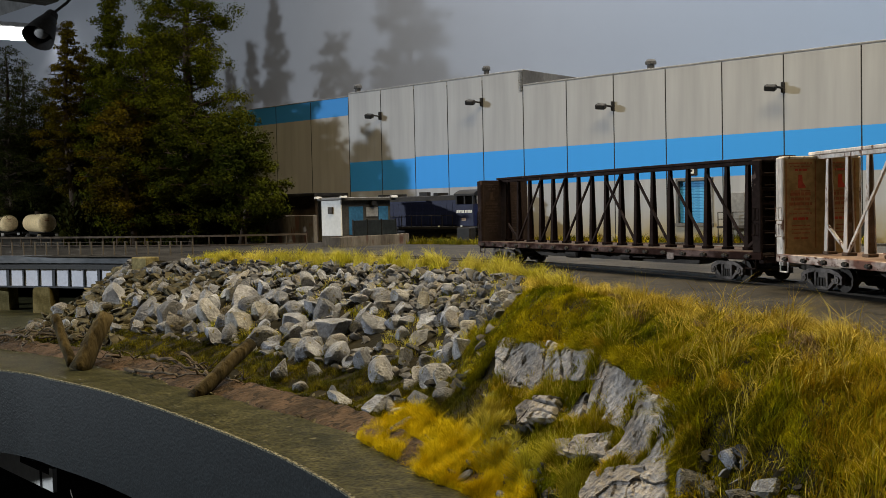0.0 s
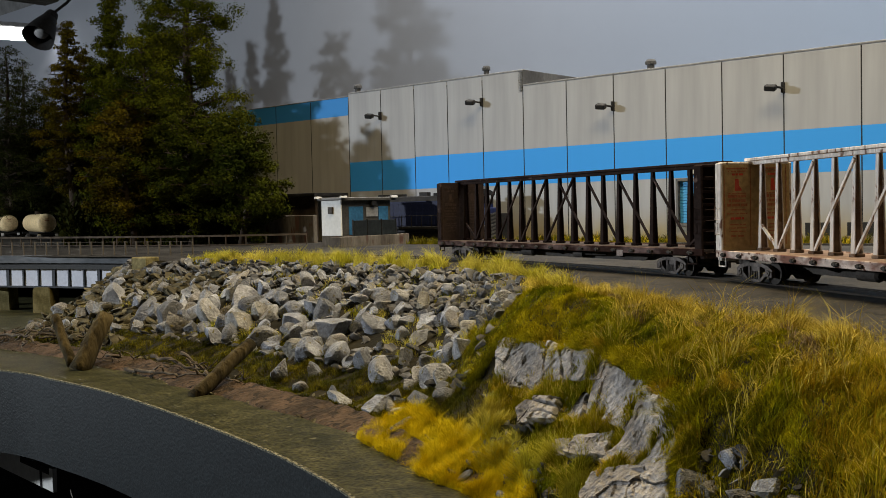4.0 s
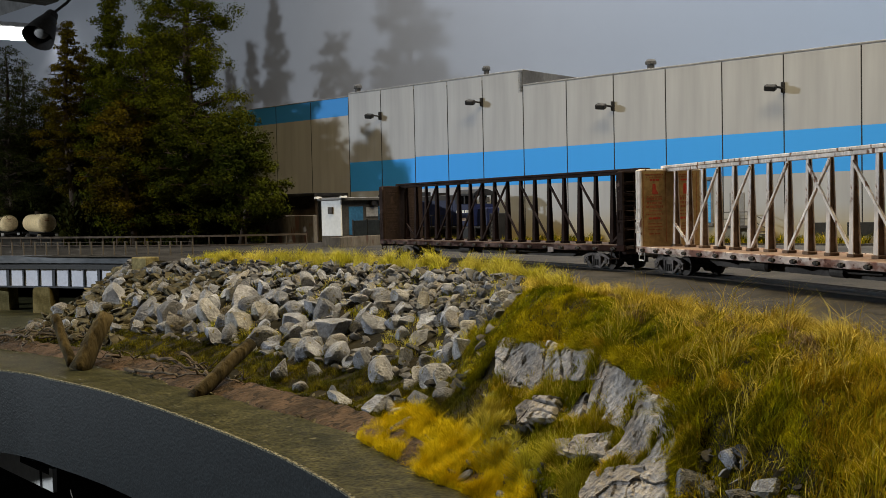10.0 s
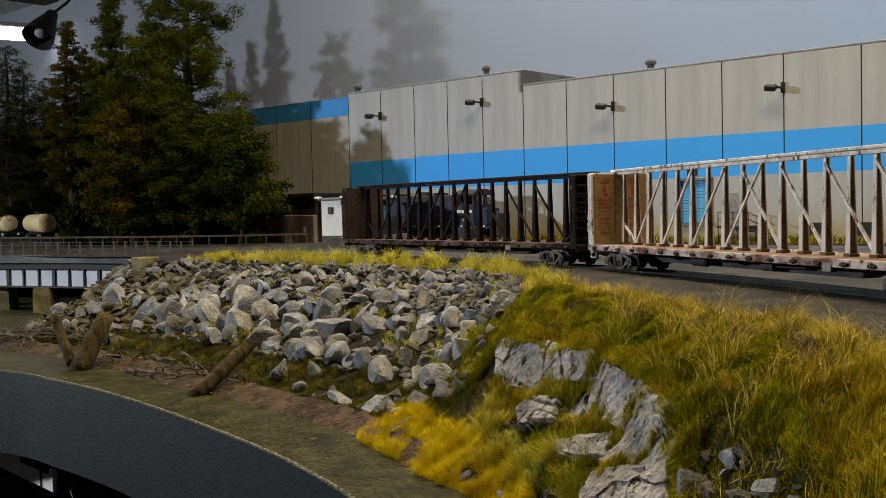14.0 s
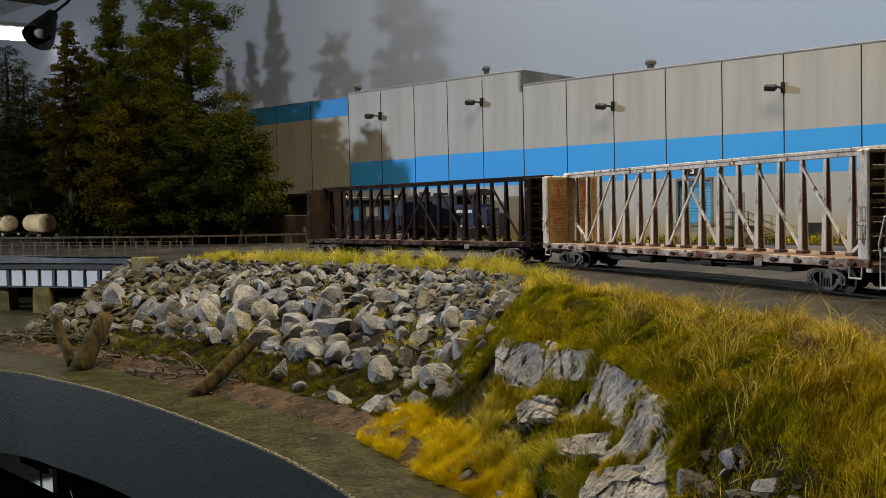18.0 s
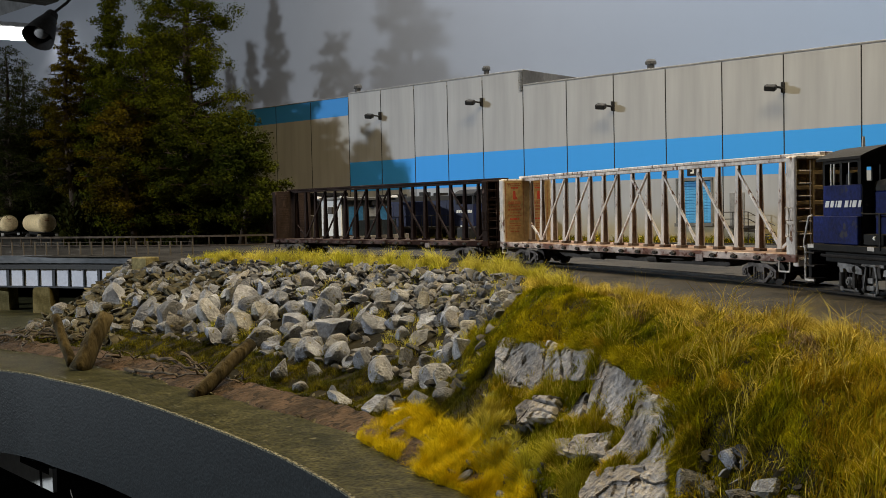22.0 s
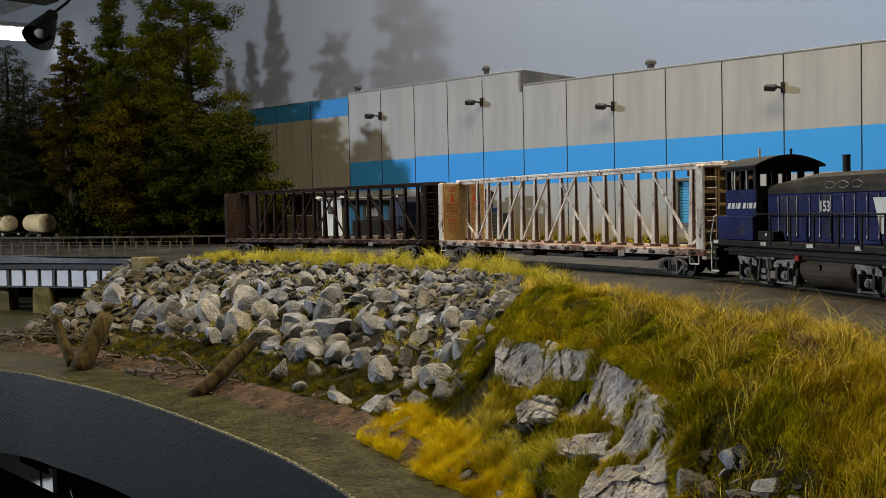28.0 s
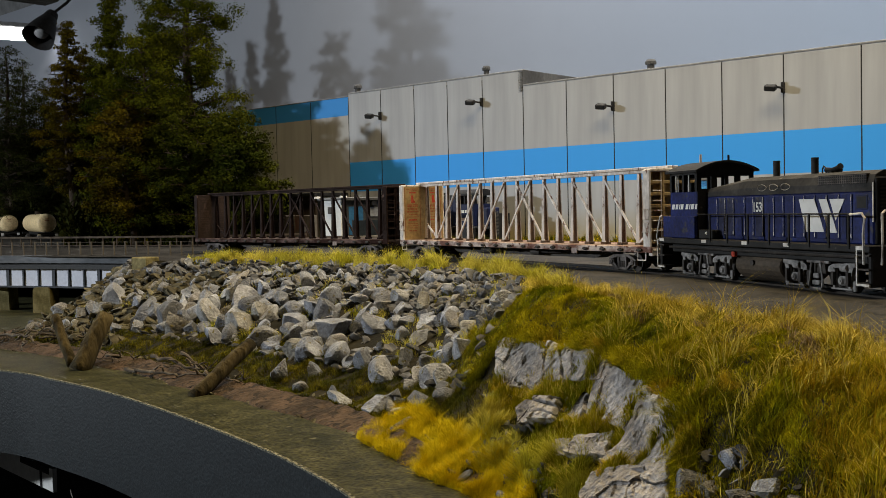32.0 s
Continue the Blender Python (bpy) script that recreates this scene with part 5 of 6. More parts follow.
            for x in (-1.4, 1.4):
                part("journal_box", M().box(x - 0.2, x + 0.2, sy * 1.26 - 0.06, sy * 1.26 + 0.06, 0.36, 0.7, 0.05).tube([(x, sy * 1.33, 0.53), (x, sy * 1.4, 0.53)], [0.15, 0.11], 12).tube([(x, sy * 1.4, 0.53), (x, sy * 1.43, 0.53)], 0.05, 8), SILVER, tr)
                part("coil_spring", M().tube([(x - 0.42, sy * 1.35, 0.35), (x - 0.42, sy * 1.35, 0.85)], 0.1, 8).tube([(x + 0.42, sy * 1.35, 0.35), (x + 0.42, sy * 1.35, 0.85)], 0.1, 8), STEEL, tr)
                part("brake_cylinder", M().tube([(x, sy * 1.3, 1.0), (x + 0.35, sy * 1.3, 1.0)], 0.14, 10), SILVER, tr)
            part("swing_hanger", M().tube([(-0.26, sy * 1.38, 1.15), (-0.4, sy * 1.38, 0.25), (-0.3, sy * 1.38, 0.16), (0.3, sy * 1.38, 0.16), (0.4, sy * 1.38, 0.25), (0.26, sy * 1.38, 1.15)], 0.055, 6), SILVER, tr)
            part("leaf_spring", M().box(-0.22, 0.22, sy * 1.36 - 0.05, sy * 1.36 + 0.05, 0.3, 0.48, 0.03).box(-0.16, 0.16, sy * 1.36 - 0.05, sy * 1.36 + 0.05, 0.55, 0.75, 0.03), SILVER, tr)
            for x in (-2.0, 2.0):
                part("brake_shoe", M().box(x - 0.1, x + 0.1, sy * 1.2 - 0.06, sy * 1.2 + 0.06, 0.15, 0.55, 0.03), SILVER, tr)
        wh += [wheelset(tr, -1.4, 0.56), wheelset(tr, 1.4, 0.56)]
    return loco, wh


loco_a, wheels_l = switcher()

# ---- factory ----


def factory():
    f = thing("factory_building", "long pale grey panelled factory with a sky blue band", "factory", where=WALL)
    right = [0.0, 5.4, 10.87, 16.47, 22.08, 27.72, 34.2, 40.4, 46.6, 52.8]
    left = [-26.3, -20.8, -15.45, -10.42, -5.42, 0.0]
    far = [-68, -61, -54, -47, -40, -33.2, -26.3]

    def panel(a, b, top, mat, name="wall_panel"):
        p = part(name, M().box(0.035, b - a - 0.035, 0, 1.2, -0.3, top, 0.02), mat, f, where=at(a, 0, 0))
        return p

    for a, b in zip(right, right[1:]):
        if a == 16.47:
            # the panel with the loading door opening
            m = M()
            outer, hole = ((0.035, -0.3), (b - a - 0.035, -0.3), (b - a - 0.035, 16.05), (0.035, 16.05)), ((1.17, 1.75), (4.45, 1.75), (4.45, 5.6), (1.17, 5.6))
            m.add([(x, y, z) for y in (0, 1.2) for ring in (outer, hole) for x, z in ring],
                  [q for k in range(4) for n in [(k + 1) % 4] for q in ((k, n, 4 + n, 4 + k), (8 + n, 8 + k, 12 + k, 12 + n), (k, 8 + k, 8 + n, n), (4 + n, 12 + n, 12 + k, 4 + k))])
            part("wall_panel", m, PANEL, f, where=at(a, 0, 0))
        else:
            panel(a, b, 16.05, PANEL)
    for i, (a, b) in enumerate(zip(left, left[1:])):
        panel(a, b, 17.6, PANEL_TAN if i < 2 else PANEL)
    for a, b in zip(far, far[1:]):
        panel(a, b, 17.3, PANEL_FAR)
    for x in right[:-1] + left[:-1] + far[1:-1]:
        part("seam", M().box(x - 0.05, x + 0.05, -0.008, 0.4, 0, 16.0 if x >= 0 else 17.2), SEAM, f)
    part("coping", M().box(0.02, 52.8, -0.05, 1.25, 16.05, 16.22, 0.02), TRIM, f)
    part("coping", M().box(-26.3, 0.0, -0.05, 1.25, 17.6, 17.78, 0.02), TRIM, f)
    part("coping", M().box(-68, -26.33, -0.05, 1.25, 17.3, 17.42, 0.02), ROOF, f)
    part("roof", M().box(0.1, 52.7, 1.2, 19, 15.2, 15.5), ROOF, f)
    part("tall_hall_side", M().box(-0.6, 0.0, 0.0, 11, 15.4, 17.75, 0.03), PARAPET_SHADED, f, "parapet return, grey darkened for its unlit side")
    part("back_wall", M().box(-68, 52.8, 18.4, 19, -0.3, 15.2), ROOF, f)
    part("roof", M().box(-68, -0.7, 1.2, 18.4, 16.4, 16.7), ROOF, f)
    part("roof_curb", M().box(4.5, 8.5, 9.0, 10, 15.5, 17.2, 0.05), TRIM, f)
    for x, z, r in ((-25.6, 17.7, 0.42), (-5.6, 17.7, 0.36), (14.4, 16.1, 0.42)):
        part("roof_vent", M().tube([(x, 1.0, z - 1), (x, 1.0, z + 0.7)], r * 0.8, 12).tube([(x, 1.0, z + 0.65), (x, 1.0, z + 0.9), (x, 1.0, z + 1.1)], [r * 1.25, r * 1.25, r * 0.9], 12), PARAPET_SHADED, f, "small metal roof vent")
    part("roof_vent", M().tube([(-26.8, 1.6, 16.5), (-26.8, 1.6, 17.9)], 0.16, 8), STEEL, f)
    # flood lamps on brackets
    for x, z in ((-20.8, 14.55), (-5.42, 14.8), (10.87, 13.0), (27.72, 13.15)):
        lamp_ = part("wall_lamp", M().box(x - 0.12, x + 0.12, -0.35, 0.05, z - 0.4, z + 0.5, 0.03), BLACK, f, "black flood lamp on a bracket")
        part("lamp_arm", M().tube([(x, -0.3, z), (x - 0.35, -0.9, z + 0.1)], 0.1, 8), BLACK, lamp_)
        part("lamp_head", M().box(-0.55, 0.4, -0.6, 0.1, -0.24, 0.26, 0.08, Matrix.Translation((x - 0.55, -1.1, z + 0.05)) @ Euler((0.3, 0.12, 0.2)).to_matrix().to_4x4()), BLACK, lamp_)
    # loading door
    d = part("loading_door", M().box(17.64, 20.92, 0.35, 0.5, 1.7, 5.6), ROLLER, f, "blue slatted roller door")
    sl = part("door_slat", M().box(0, 3.24, 0, 0.1, 0, 0.235, 0.03), ROLLER, d, where=at(17.66, 0.27, 1.76))
    for k in range(1, 15):
        shared(sl, d, at(17.66, 0.27, 1.76 + k * 0.256))
    part("door_surround", M().box(17.45, 17.64, -0.12, 0.4, 1.6, 5.8).box(20.92, 21.1, -0.12, 0.4, 1.6, 5.8).box(17.45, 21.1, -0.12, 0.4, 5.6, 5.85).box(17.4, 21.15, -0.35, 0.4, 1.45, 1.75), ROOF, f, "dark steel door surround")
    sg = part("dock_sign", M().box(18.6, 19.6, -0.08, 0.0, 6.05, 6.95, 0.02), SEAM, f, "small black dock sign")
    part("sign_mark", M().box(18.95, 19.3, -0.1, -0.085, 6.25, 6.4).box(19.15, 19.3, -0.1, -0.085, 6.4, 6.75).box(18.95, 19.15, -0.1, -0.085, 6.62, 6.75), WHITE, sg)
    # personnel door, landing, stair and rail
    part("side_door", M().box(22.7, 24.1, -0.06, 0.0, 1.5, 4.4, 0.02), TRIM, f, "pale grey steel door")
    lan = part("landing", M().box(22.2, 25.2, -1.6, 0.0, 1.3, 1.5, 0.02), STEEL, f, "steel landing with stairs")
    for k in range(6):
        part("stair_tread", M().box(25.2 + k * 0.4, 25.65 + k * 0.4, -1.5, -0.2, 1.1 - k * 0.2, 1.18 - k * 0.2), STEEL, lan)
    rl = M()
    for x in (22.3, 23.7, 25.1):
        rl.tube([(x, -1.5, 0), (x, -1.5, 2.7)], 0.05, 6)
    for z in (2.1, 2.7):
        rl.tube([(22.3, -1.5, z), (25.1, -1.5, z), (27.5, -1.5, z - 1.2)], 0.045, 6)
    part("stair_rail", rl, STEEL, lan)
    for x in (29.5, 33.0, 38.0):
        part("dock_pit", M().box(x, x + 2.2, -0.08, 0.02, 0.6, 1.7, 0.02), SEAM, f, "dark rubber dock bumper")
    return f


factory()


def wall_weeds():
    u = rng.uniform(-6, 50)
    if noise.noise(Vector((u * 0.35, 1, 3))) < -0.25:
        return None
    return on_wall(u, rng.uniform(0.05, 1.3) ** 1.4)


blades("wall_weeds", "tawny weeds along the factory foot", RUSTGRASS, 4200, wall_weeds, 0.25, 0.75, 0.05, 0.7)
blades("wall_weeds_dark", "olive weeds along the factory foot", MOSS, 7000, wall_weeds, 0.3, 0.9, 0.06, 0.7)


# ---- guard shack ----
def shack():
    s = thing("switchmen_shack", "small flat roofed shack with white side and blue doors", "shack", where=at(-10.1, 101.3, 0, 0, 0, 48.2))
    # x along the front, y towards the back of the shack (to the left in plan), the white side faces -x
    D = 2.9
    # Plinth, landing, front and door colours hold the shade of the unlit side.
    part("plinth", M().box(-0.05, 7.0, -0.05, D + 0.05, -0.1, 1.1, 0.03), WALL_STAINED_SHADED, s, "grey concrete plinth")
    part("landing", M().box(0.0, 8.4, -1.3, -0.05, -0.1, 1.05, 0.04).box(-1.4, 0.0, -1.3, 0.2, -0.1, 1.0, 0.04), WALL_STAINED_SHADED, s, "grey concrete landing")
    part("side_wall", M().box(-0.06, 0.1, -0.02, D, 1.1, 4.75, 0.02), WHITE, s, "clean white end wall")
    part("front_wall", M().box(0.1, 6.9, 0.0, 0.12, 1.1, 4.7, 0.01), GREY_SHADED, s)
    part("back_wall", M().box(0.1, 6.9, D - 0.12, D, 1.1, 4.7, 0.01), GREY_SHADED, s)
    part("side_wall", M().box(6.8, 6.95, 0, D, 1.1, 4.7, 0.01), GREY_SHADED, s)
    part("roof", M().box(-0.35, 7.3, -0.45, D + 0.3, 4.7, 4.95, 0.04), TRIM, s, "thin grey flat roof")
    part("fascia", M().box(-0.36, 7.31, -0.5, -0.45, 4.62, 4.9, 0.02), GREY_SHADED, s)
    for a, b in ((1.0, 3.0), (5.2, 6.6)):
        part("door", M().box(a, b, -0.05, 0.0, 1.15, 4.0, 0.02), SHACK_DOOR_SHADED, s, "dull blue door")
    part("notice", M().box(3.4, 5.1, -0.08, -0.02, 2.95, 3.9, 0.02), TRIM, s, "white notice board")
    part("railing_panel", M().box(0.4, 6.6, -1.2, -1.14, 1.05, 2.6, 0.02), PANE, s, "dark glazed railing panel")
    for x in (0.4, 2.4, 4.4, 6.5):
        part("railing_post", M().box(x, x + 0.1, -1.25, -1.1, 1.05, 2.7, 0.01), BLACK, s)
    part("meter_box", M().box(-0.25, -0.06, 1.1, 1.75, 3.3, 4.0, 0.03), STEEL, s, "grey meter box")
    for x, y in ((-0.5, D + 0.1), (-0.3, -0.6), (6.9, -0.6)):
        l = part("eave_lamp", M().box(x - 0.3, x + 0.5, y - 0.15, y + 0.15, 4.85, 5.08, 0.03), WHITE, s, "white floodlight under the eave")
    part("gutter_box", M().box(3.9, 4.6, -0.42, -0.1, 4.1, 4.6, 0.04), BLACK, s)


shack()


# ---- second locomotive ----
def road_loco():
    p = on_wall(-6.4, 4.2)
    g = thing("road_locomotive", "dark blue road diesel parked beside the factory", "locomotive", where=at(p.x, p.y, 0, 0, 0, -41.762))
    # Blue, number boxes and stripes are darkened in colour for the shaded spur.
    part("underframe", M().box(-12, 6.4, -1.7, 1.7, 1.45, 1.75, 0.04).box(-11.5, 6.0, -1.2, 1.2, 1.1, 1.45, 0.04), BLACK, g)
    hood = part("hood", M().box(-11.4, 1.9, -1.05, 1.05, 1.75, 4.6, 0.08), BLUE_DIRTY_SHADED, g, "dark blue long hood")
    part("hood_top", M().prism([(-1.08, 4.45), (-0.9, 4.9), (-0.5, 5.0), (0.5, 5.0), (0.9, 4.9), (1.08, 4.45)], 0, -11.4, 1.9), BLACK, hood)
    for x in (-9.8, -7.6, -1.5):
        part("fan_cowl", M().tube([(x, 0, 4.9), (x, 0, 5.25)], 0.8, 16), BLACK, hood)
    part("exhaust", M().box(-4.4, -3.2, -0.3, 0.3, 4.9, 5.4, 0.04), BLACK, hood)
    dr = part("hood_door", M().box(0.03, 0.75, -1.08, -1.05, 1.95, 4.2, 0.01), BLUE_DIRTY_SHADED, hood, where=at(-10.9, 0, 0))
    for k in range(1, 14):
        shared(dr, hood, at(-10.9 + 0.86 * k, 0, 0))
    cab = part("cab", M().box(1.9, 4.3, -1.6, 1.6, 1.75, 4.0, 0.05), BLUE_DIRTY_SHADED, g, "dark blue cab")
    post = M()
    for y in (-1.6, 1.5):
        for x in (1.9, 3.0, 4.12):
            post.box(x, x + 0.18, y, y + 0.1, 4.0, 4.85)
    for y in (-1.5, -0.5, 0.35, 1.3):
        post.box(4.2, 4.3, y, y + 0.2, 4.0, 4.9)
    post.box(1.9, 2.0, -1.5, 1.5, 4.0, 4.9)
    part("window_posts", post, BLACK, cab)
    arch = [(y, 5.5 - 0.45 * (abs(y) / 1.7) ** 2.4) for y in np.linspace(-1.7, 1.7, 13)]
    part("roof", M().prism(arch + [(1.7, 4.85), (-1.7, 4.85)], 0, 1.75, 4.45), BLACK, cab)
    for y in (-0.75, 0.4):
        part("cab_window", M().box(4.3, 4.33, y, y + 0.55, 4.15, 4.7, 0.01), GREY_SHADED, cab, "number box, white darkened to grey for shade")
    part("short_nose", M().box(4.3, 5.6, -1.0, 1.0, 1.75, 3.6, 0.1), BLUE_DIRTY_SHADED, g, "dark blue short nose")
    nm = M()
    for k, (x, w) in enumerate(((2.0, 0.26), (2.32, 0.22), (2.62, 0.08), (2.76, 0.24), (3.12, 0.22), (3.4, 0.08), (3.54, 0.24), (3.84, 0.2))):
        nm.prism([(x, 3.1), (x + w, 3.1), (x + w + 0.06, 3.4), (x + 0.06, 3.4)], 1, -1.62, -1.606)
    part("name_mark", nm, WHITE, g, "white slanted lettering bars")
    part("number_mark", M().box(2.7, 3.25, -1.62, -1.606, 2.3, 2.6), PALE, g)
    for x in (-0.5, 2.6, 5.5):
        part("sill_light", M().box(x, x + 0.25, -1.72, -1.69, 1.68, 1.84), WHITE, g)
    st = M()
    for k in range(7):
        st.prism([(-1.5, 0.6 + k * 0.36), (-0.3, 0.9 + k * 0.36), (-0.3, 1.08 + k * 0.36), (-1.5, 0.78 + k * 0.36)], 0, 6.42, 6.45)
    part("warning_stripes", st, GREY_SHADED, g, "slanted warning stripes, white darkened to grey for shade")
    part("pilot", M().box(6.3, 6.42, -1.6, 1.6, 0.3, 3.0, 0.03), BLACK, g)
    part("fuel_tank", M().box(-5.6, -0.6, -1.25, 1.25, 0.35, 1.2, 0.15), BLACK, g)
    for sy in (-1, 1):
        part("handrail", M().tube([(-11.6, sy * 1.66, 2.9), (1.6, sy * 1.66, 2.9)], 0.035, 6), BLACK, g)
        for k in range(10):
            part("stanchion", M().box(-11.6 + k * 1.45, -11.52 + k * 1.45, sy * 1.66 - 0.03, sy * 1.66 + 0.03, 1.7, 2.9), BLACK, g)
    for cx in (-8.6, 2.6):
        tr = part("truck", M().box(-2.5, 2.5, -1.3, 1.3, 0.6, 1.05, 0.1), STEEL, g, where=at(cx, 0, 0))
        for x in (-1.75, 0, 1.75):
            wheelset(tr, x, 0.55)


road_loco()
blades("spur_weeds", "olive weeds beside the parked engine", MOSS, 2600, lambda: on_wall(rng.uniform(-9, 4), rng.uniform(6.4, 8.8)), 0.3, 0.85, 0.05, 0.7)
tagged(part("track_bumper", M().box(-0.9, 0.9, -0.5, 0.5, -0.05, 1.7, 0.12), BLACK, where=at(*on_wall(-2.2, 6.9)[:2], 0, 0, 0, -41.8)), "black squat relay box among weeds", "relay box")

# ---- bridge ----
BR = [on_track(s, BRIDGE_LINE) for s in np.arange(-37.5, -69, -1.0)]


def bridge():
    b = thing("girder_bridge", "low steel plate girder bridge with pale web panels", "bridge")
    line = np.array([p[:2] for p in BR[::-1]])
    front = 3.1  # offset to the river side

    def band(name, o0, o1, z0, z1, mat, label=""):
        return part(name, strip_mesh(line, (o0, o1, o1, o0), (z0, z0, z1, z1)), mat, b, label)

    band("deck", -2.4, front, -0.85, -0.12, TIMBER_DARK, "dark ballast deck")
    band("walkway", front - 0.1, front + 0.5, -0.75, -0.02, WALKWAY, "grey steel walkway edge")
    band("top_flange", front - 0.6, front + 0.15, -1.35, -0.3, BLACK)
    gird = band("web", front - 0.35, front - 0.2, -3.0, -1.3, GIRDER_PALE, "pale lavender girder web")
    band("bottom_flange", front - 0.6, front + 0.1, -3.15, -3.0, GIRDER)
    band("web", -1.8, -1.65, -3.0, -0.85, GIRDER)
    for k in range(1, 30):
        p, q = BR[k], BR[k + 1]
        if k + 1 >= len(BR):
            break
        h = math.degrees(math.atan2(q.y - p.y, q.x - p.x))
        if k % 2 == 1:
            wide = 0.2 if k % 6 == 1 else 0.11
            part("stiffener", M().box(-wide, wide, -front + 0.08, -front + 0.2, -3.0, -1.2, 0.02), GIRDER, b, where=at(p.x, p.y, 0, 0, 0, h + 180))
    return b


bridge()


def handrail_run(name, points, height, gap, label, mat, rails_at):
    r = thing(name, label, "guard rail")
    length = 0.0
    post = part("post", M().box(-0.06, 0.06, -0.06, 0.06, -0.1, height, 0.01), mat, r, where=at(points[0][0], points[0][1]))
    for a, c in zip(points, points[1:]):
        a, c = Vector(a), Vector(c)
        n = max(1, round((c - a).length / gap))
        for k in range(n):
            p = a.lerp(c, (k + 1) / n)
            shared(post, r, at(p.x, p.y, 0, 0, 0, math.degrees(math.atan2(c.y - a.y, c.x - a.x))))
    for z, w, h in rails_at:
        for a, c in zip(points, points[1:]):
            part("rail", M().beam((a[0], a[1], z), (c[0], c[1], z), w, h), mat, r)
    return r


BRF = [(p.x + (q - p).normalized().y * 3.3, p.y - (q - p).normalized().x * 3.3) for p, q in zip(BR, BR[1:])]
BRB = [(2 * p.x - x, 2 * p.y - y) for p, (x, y) in zip(BR, BRF)]
NEAR_SIDE = BRF if BRF[5][1] < BRB[5][1] else BRB
handrail_run("bridge_handrail", [NEAR_SIDE[k] for k in range(0, len(NEAR_SIDE), 3)], 1.25, 1.25, "grey timber handrail along the bridge", TIMBER, ((1.2, 0.03, 0.03),))
handrail_run("roadside_guard_rail", [(-15.0, 111.5), (-23.9, 111.4), (-34, 115.5), (-48, 124), (-62, 134)], 1.2, 2.2, "brown timber guard rail beside the far track", TIMBER_DARK, ((1.15, 0.1, 0.22), (0.15, 0.1, 0.1)))

for x, y in ((-38.4, 97.4), (-43.9, 101.0), (-53, 105)):
    tagged(part("bridge_pier", M().prism([(-0.95, RIVER - 0.1), (0.95, RIVER - 0.1), (0.88, -3.3), (0.7, -3.1), (-0.7, -3.1), (-0.88, -3.3)], 1, -0.8, 0.8), CONC_TAN, where=at(x, y, 0, 0, 0, -10)), "weathered tan concrete bridge pier", "bridge pier", "bridge piers")
tagged(part("bridge_abutment", M().box(-0.85, 0.85, -0.7, 0.7, -3.0, 0.3, 0.08), CONC_TAN, where=at(-23.4, 79.4, 0, 0, 0, -30)), "mossy olive concrete abutment block", "abutment")
# Added dark sheet: paints the black shade seen through under the bridge.
structure("far_river_wall", M().box(-140, -20, 0, 2, -6, -0.2, 0, Matrix.Translation((0, 122, 0)) @ Matrix.Rotation(-0.25, 4, "Z")), UNDERSIDE_SHADE, "added dark sheet standing in for shade beneath the bridge")


# ---- tank car ----
def tank_car(x, y):
    t = thing("tank_car", "cream tank car on dark trucks", "tank car", "parked tank cars", at(x, y, 0, 0, 0, -61))
    L = 9.6
    prof = [(-L, 0.2), (-L + 0.06, 0.8), (-L + 0.2, 1.22), (-L + 0.4, 1.4), (-L + 0.7, 1.48), (L - 0.7, 1.48), (L - 0.4, 1.4), (L - 0.2, 1.22), (L - 0.06, 0.8), (L, 0.2)]
    part("tank", M().tube([(x, 0, 2.78) for x, _ in prof], [r for _, r in prof], 28), TANKCREAM, t, "smooth cream tank", smooth=True)
    part("dome", M().tube([(0, 0, 4.1), (0, 0, 4.7)], 0.55, 16), BARK, t)
    part("underframe", M().box(-L - 0.3, L + 0.3, -0.5, 0.5, 0.9, 1.35, 0.03).box(-L - 0.3, -L + 0.6, -1.5, 1.5, 1.0, 1.3, 0.03).box(L - 0.6, L + 0.3, -1.5, 1.5, 1.0, 1.3, 0.03), BLACK, t)
    for y in (-1.3, 1.3):
        part("marker", M().box(L + 0.3, L + 0.36, y - 0.22, y + 0.22, 0.7, 1.1), WHITE, t)
    for z, w in ((3.4, 0.5), (3.15, 0.7), (2.9, 0.6), (2.6, 0.4)):
        part("lettering_line", M().box(L - 0.3, L - 0.02, -w / 2, w / 2, z, z + 0.1), FAINT_RED, t)
    for cx in (-7.4, 7.4):
        tr = part("truck", M().box(-1.3, 1.3, -1.2, 1.2, 0.35, 0.8, 0.08), STEEL, t, where=at(cx, 0, 0))
        for x in (-0.97, 0.97):
            wheelset(tr, x, 0.47)


tank_car(-66.2, 166.05)
tank_car(-81.2, 187.5)


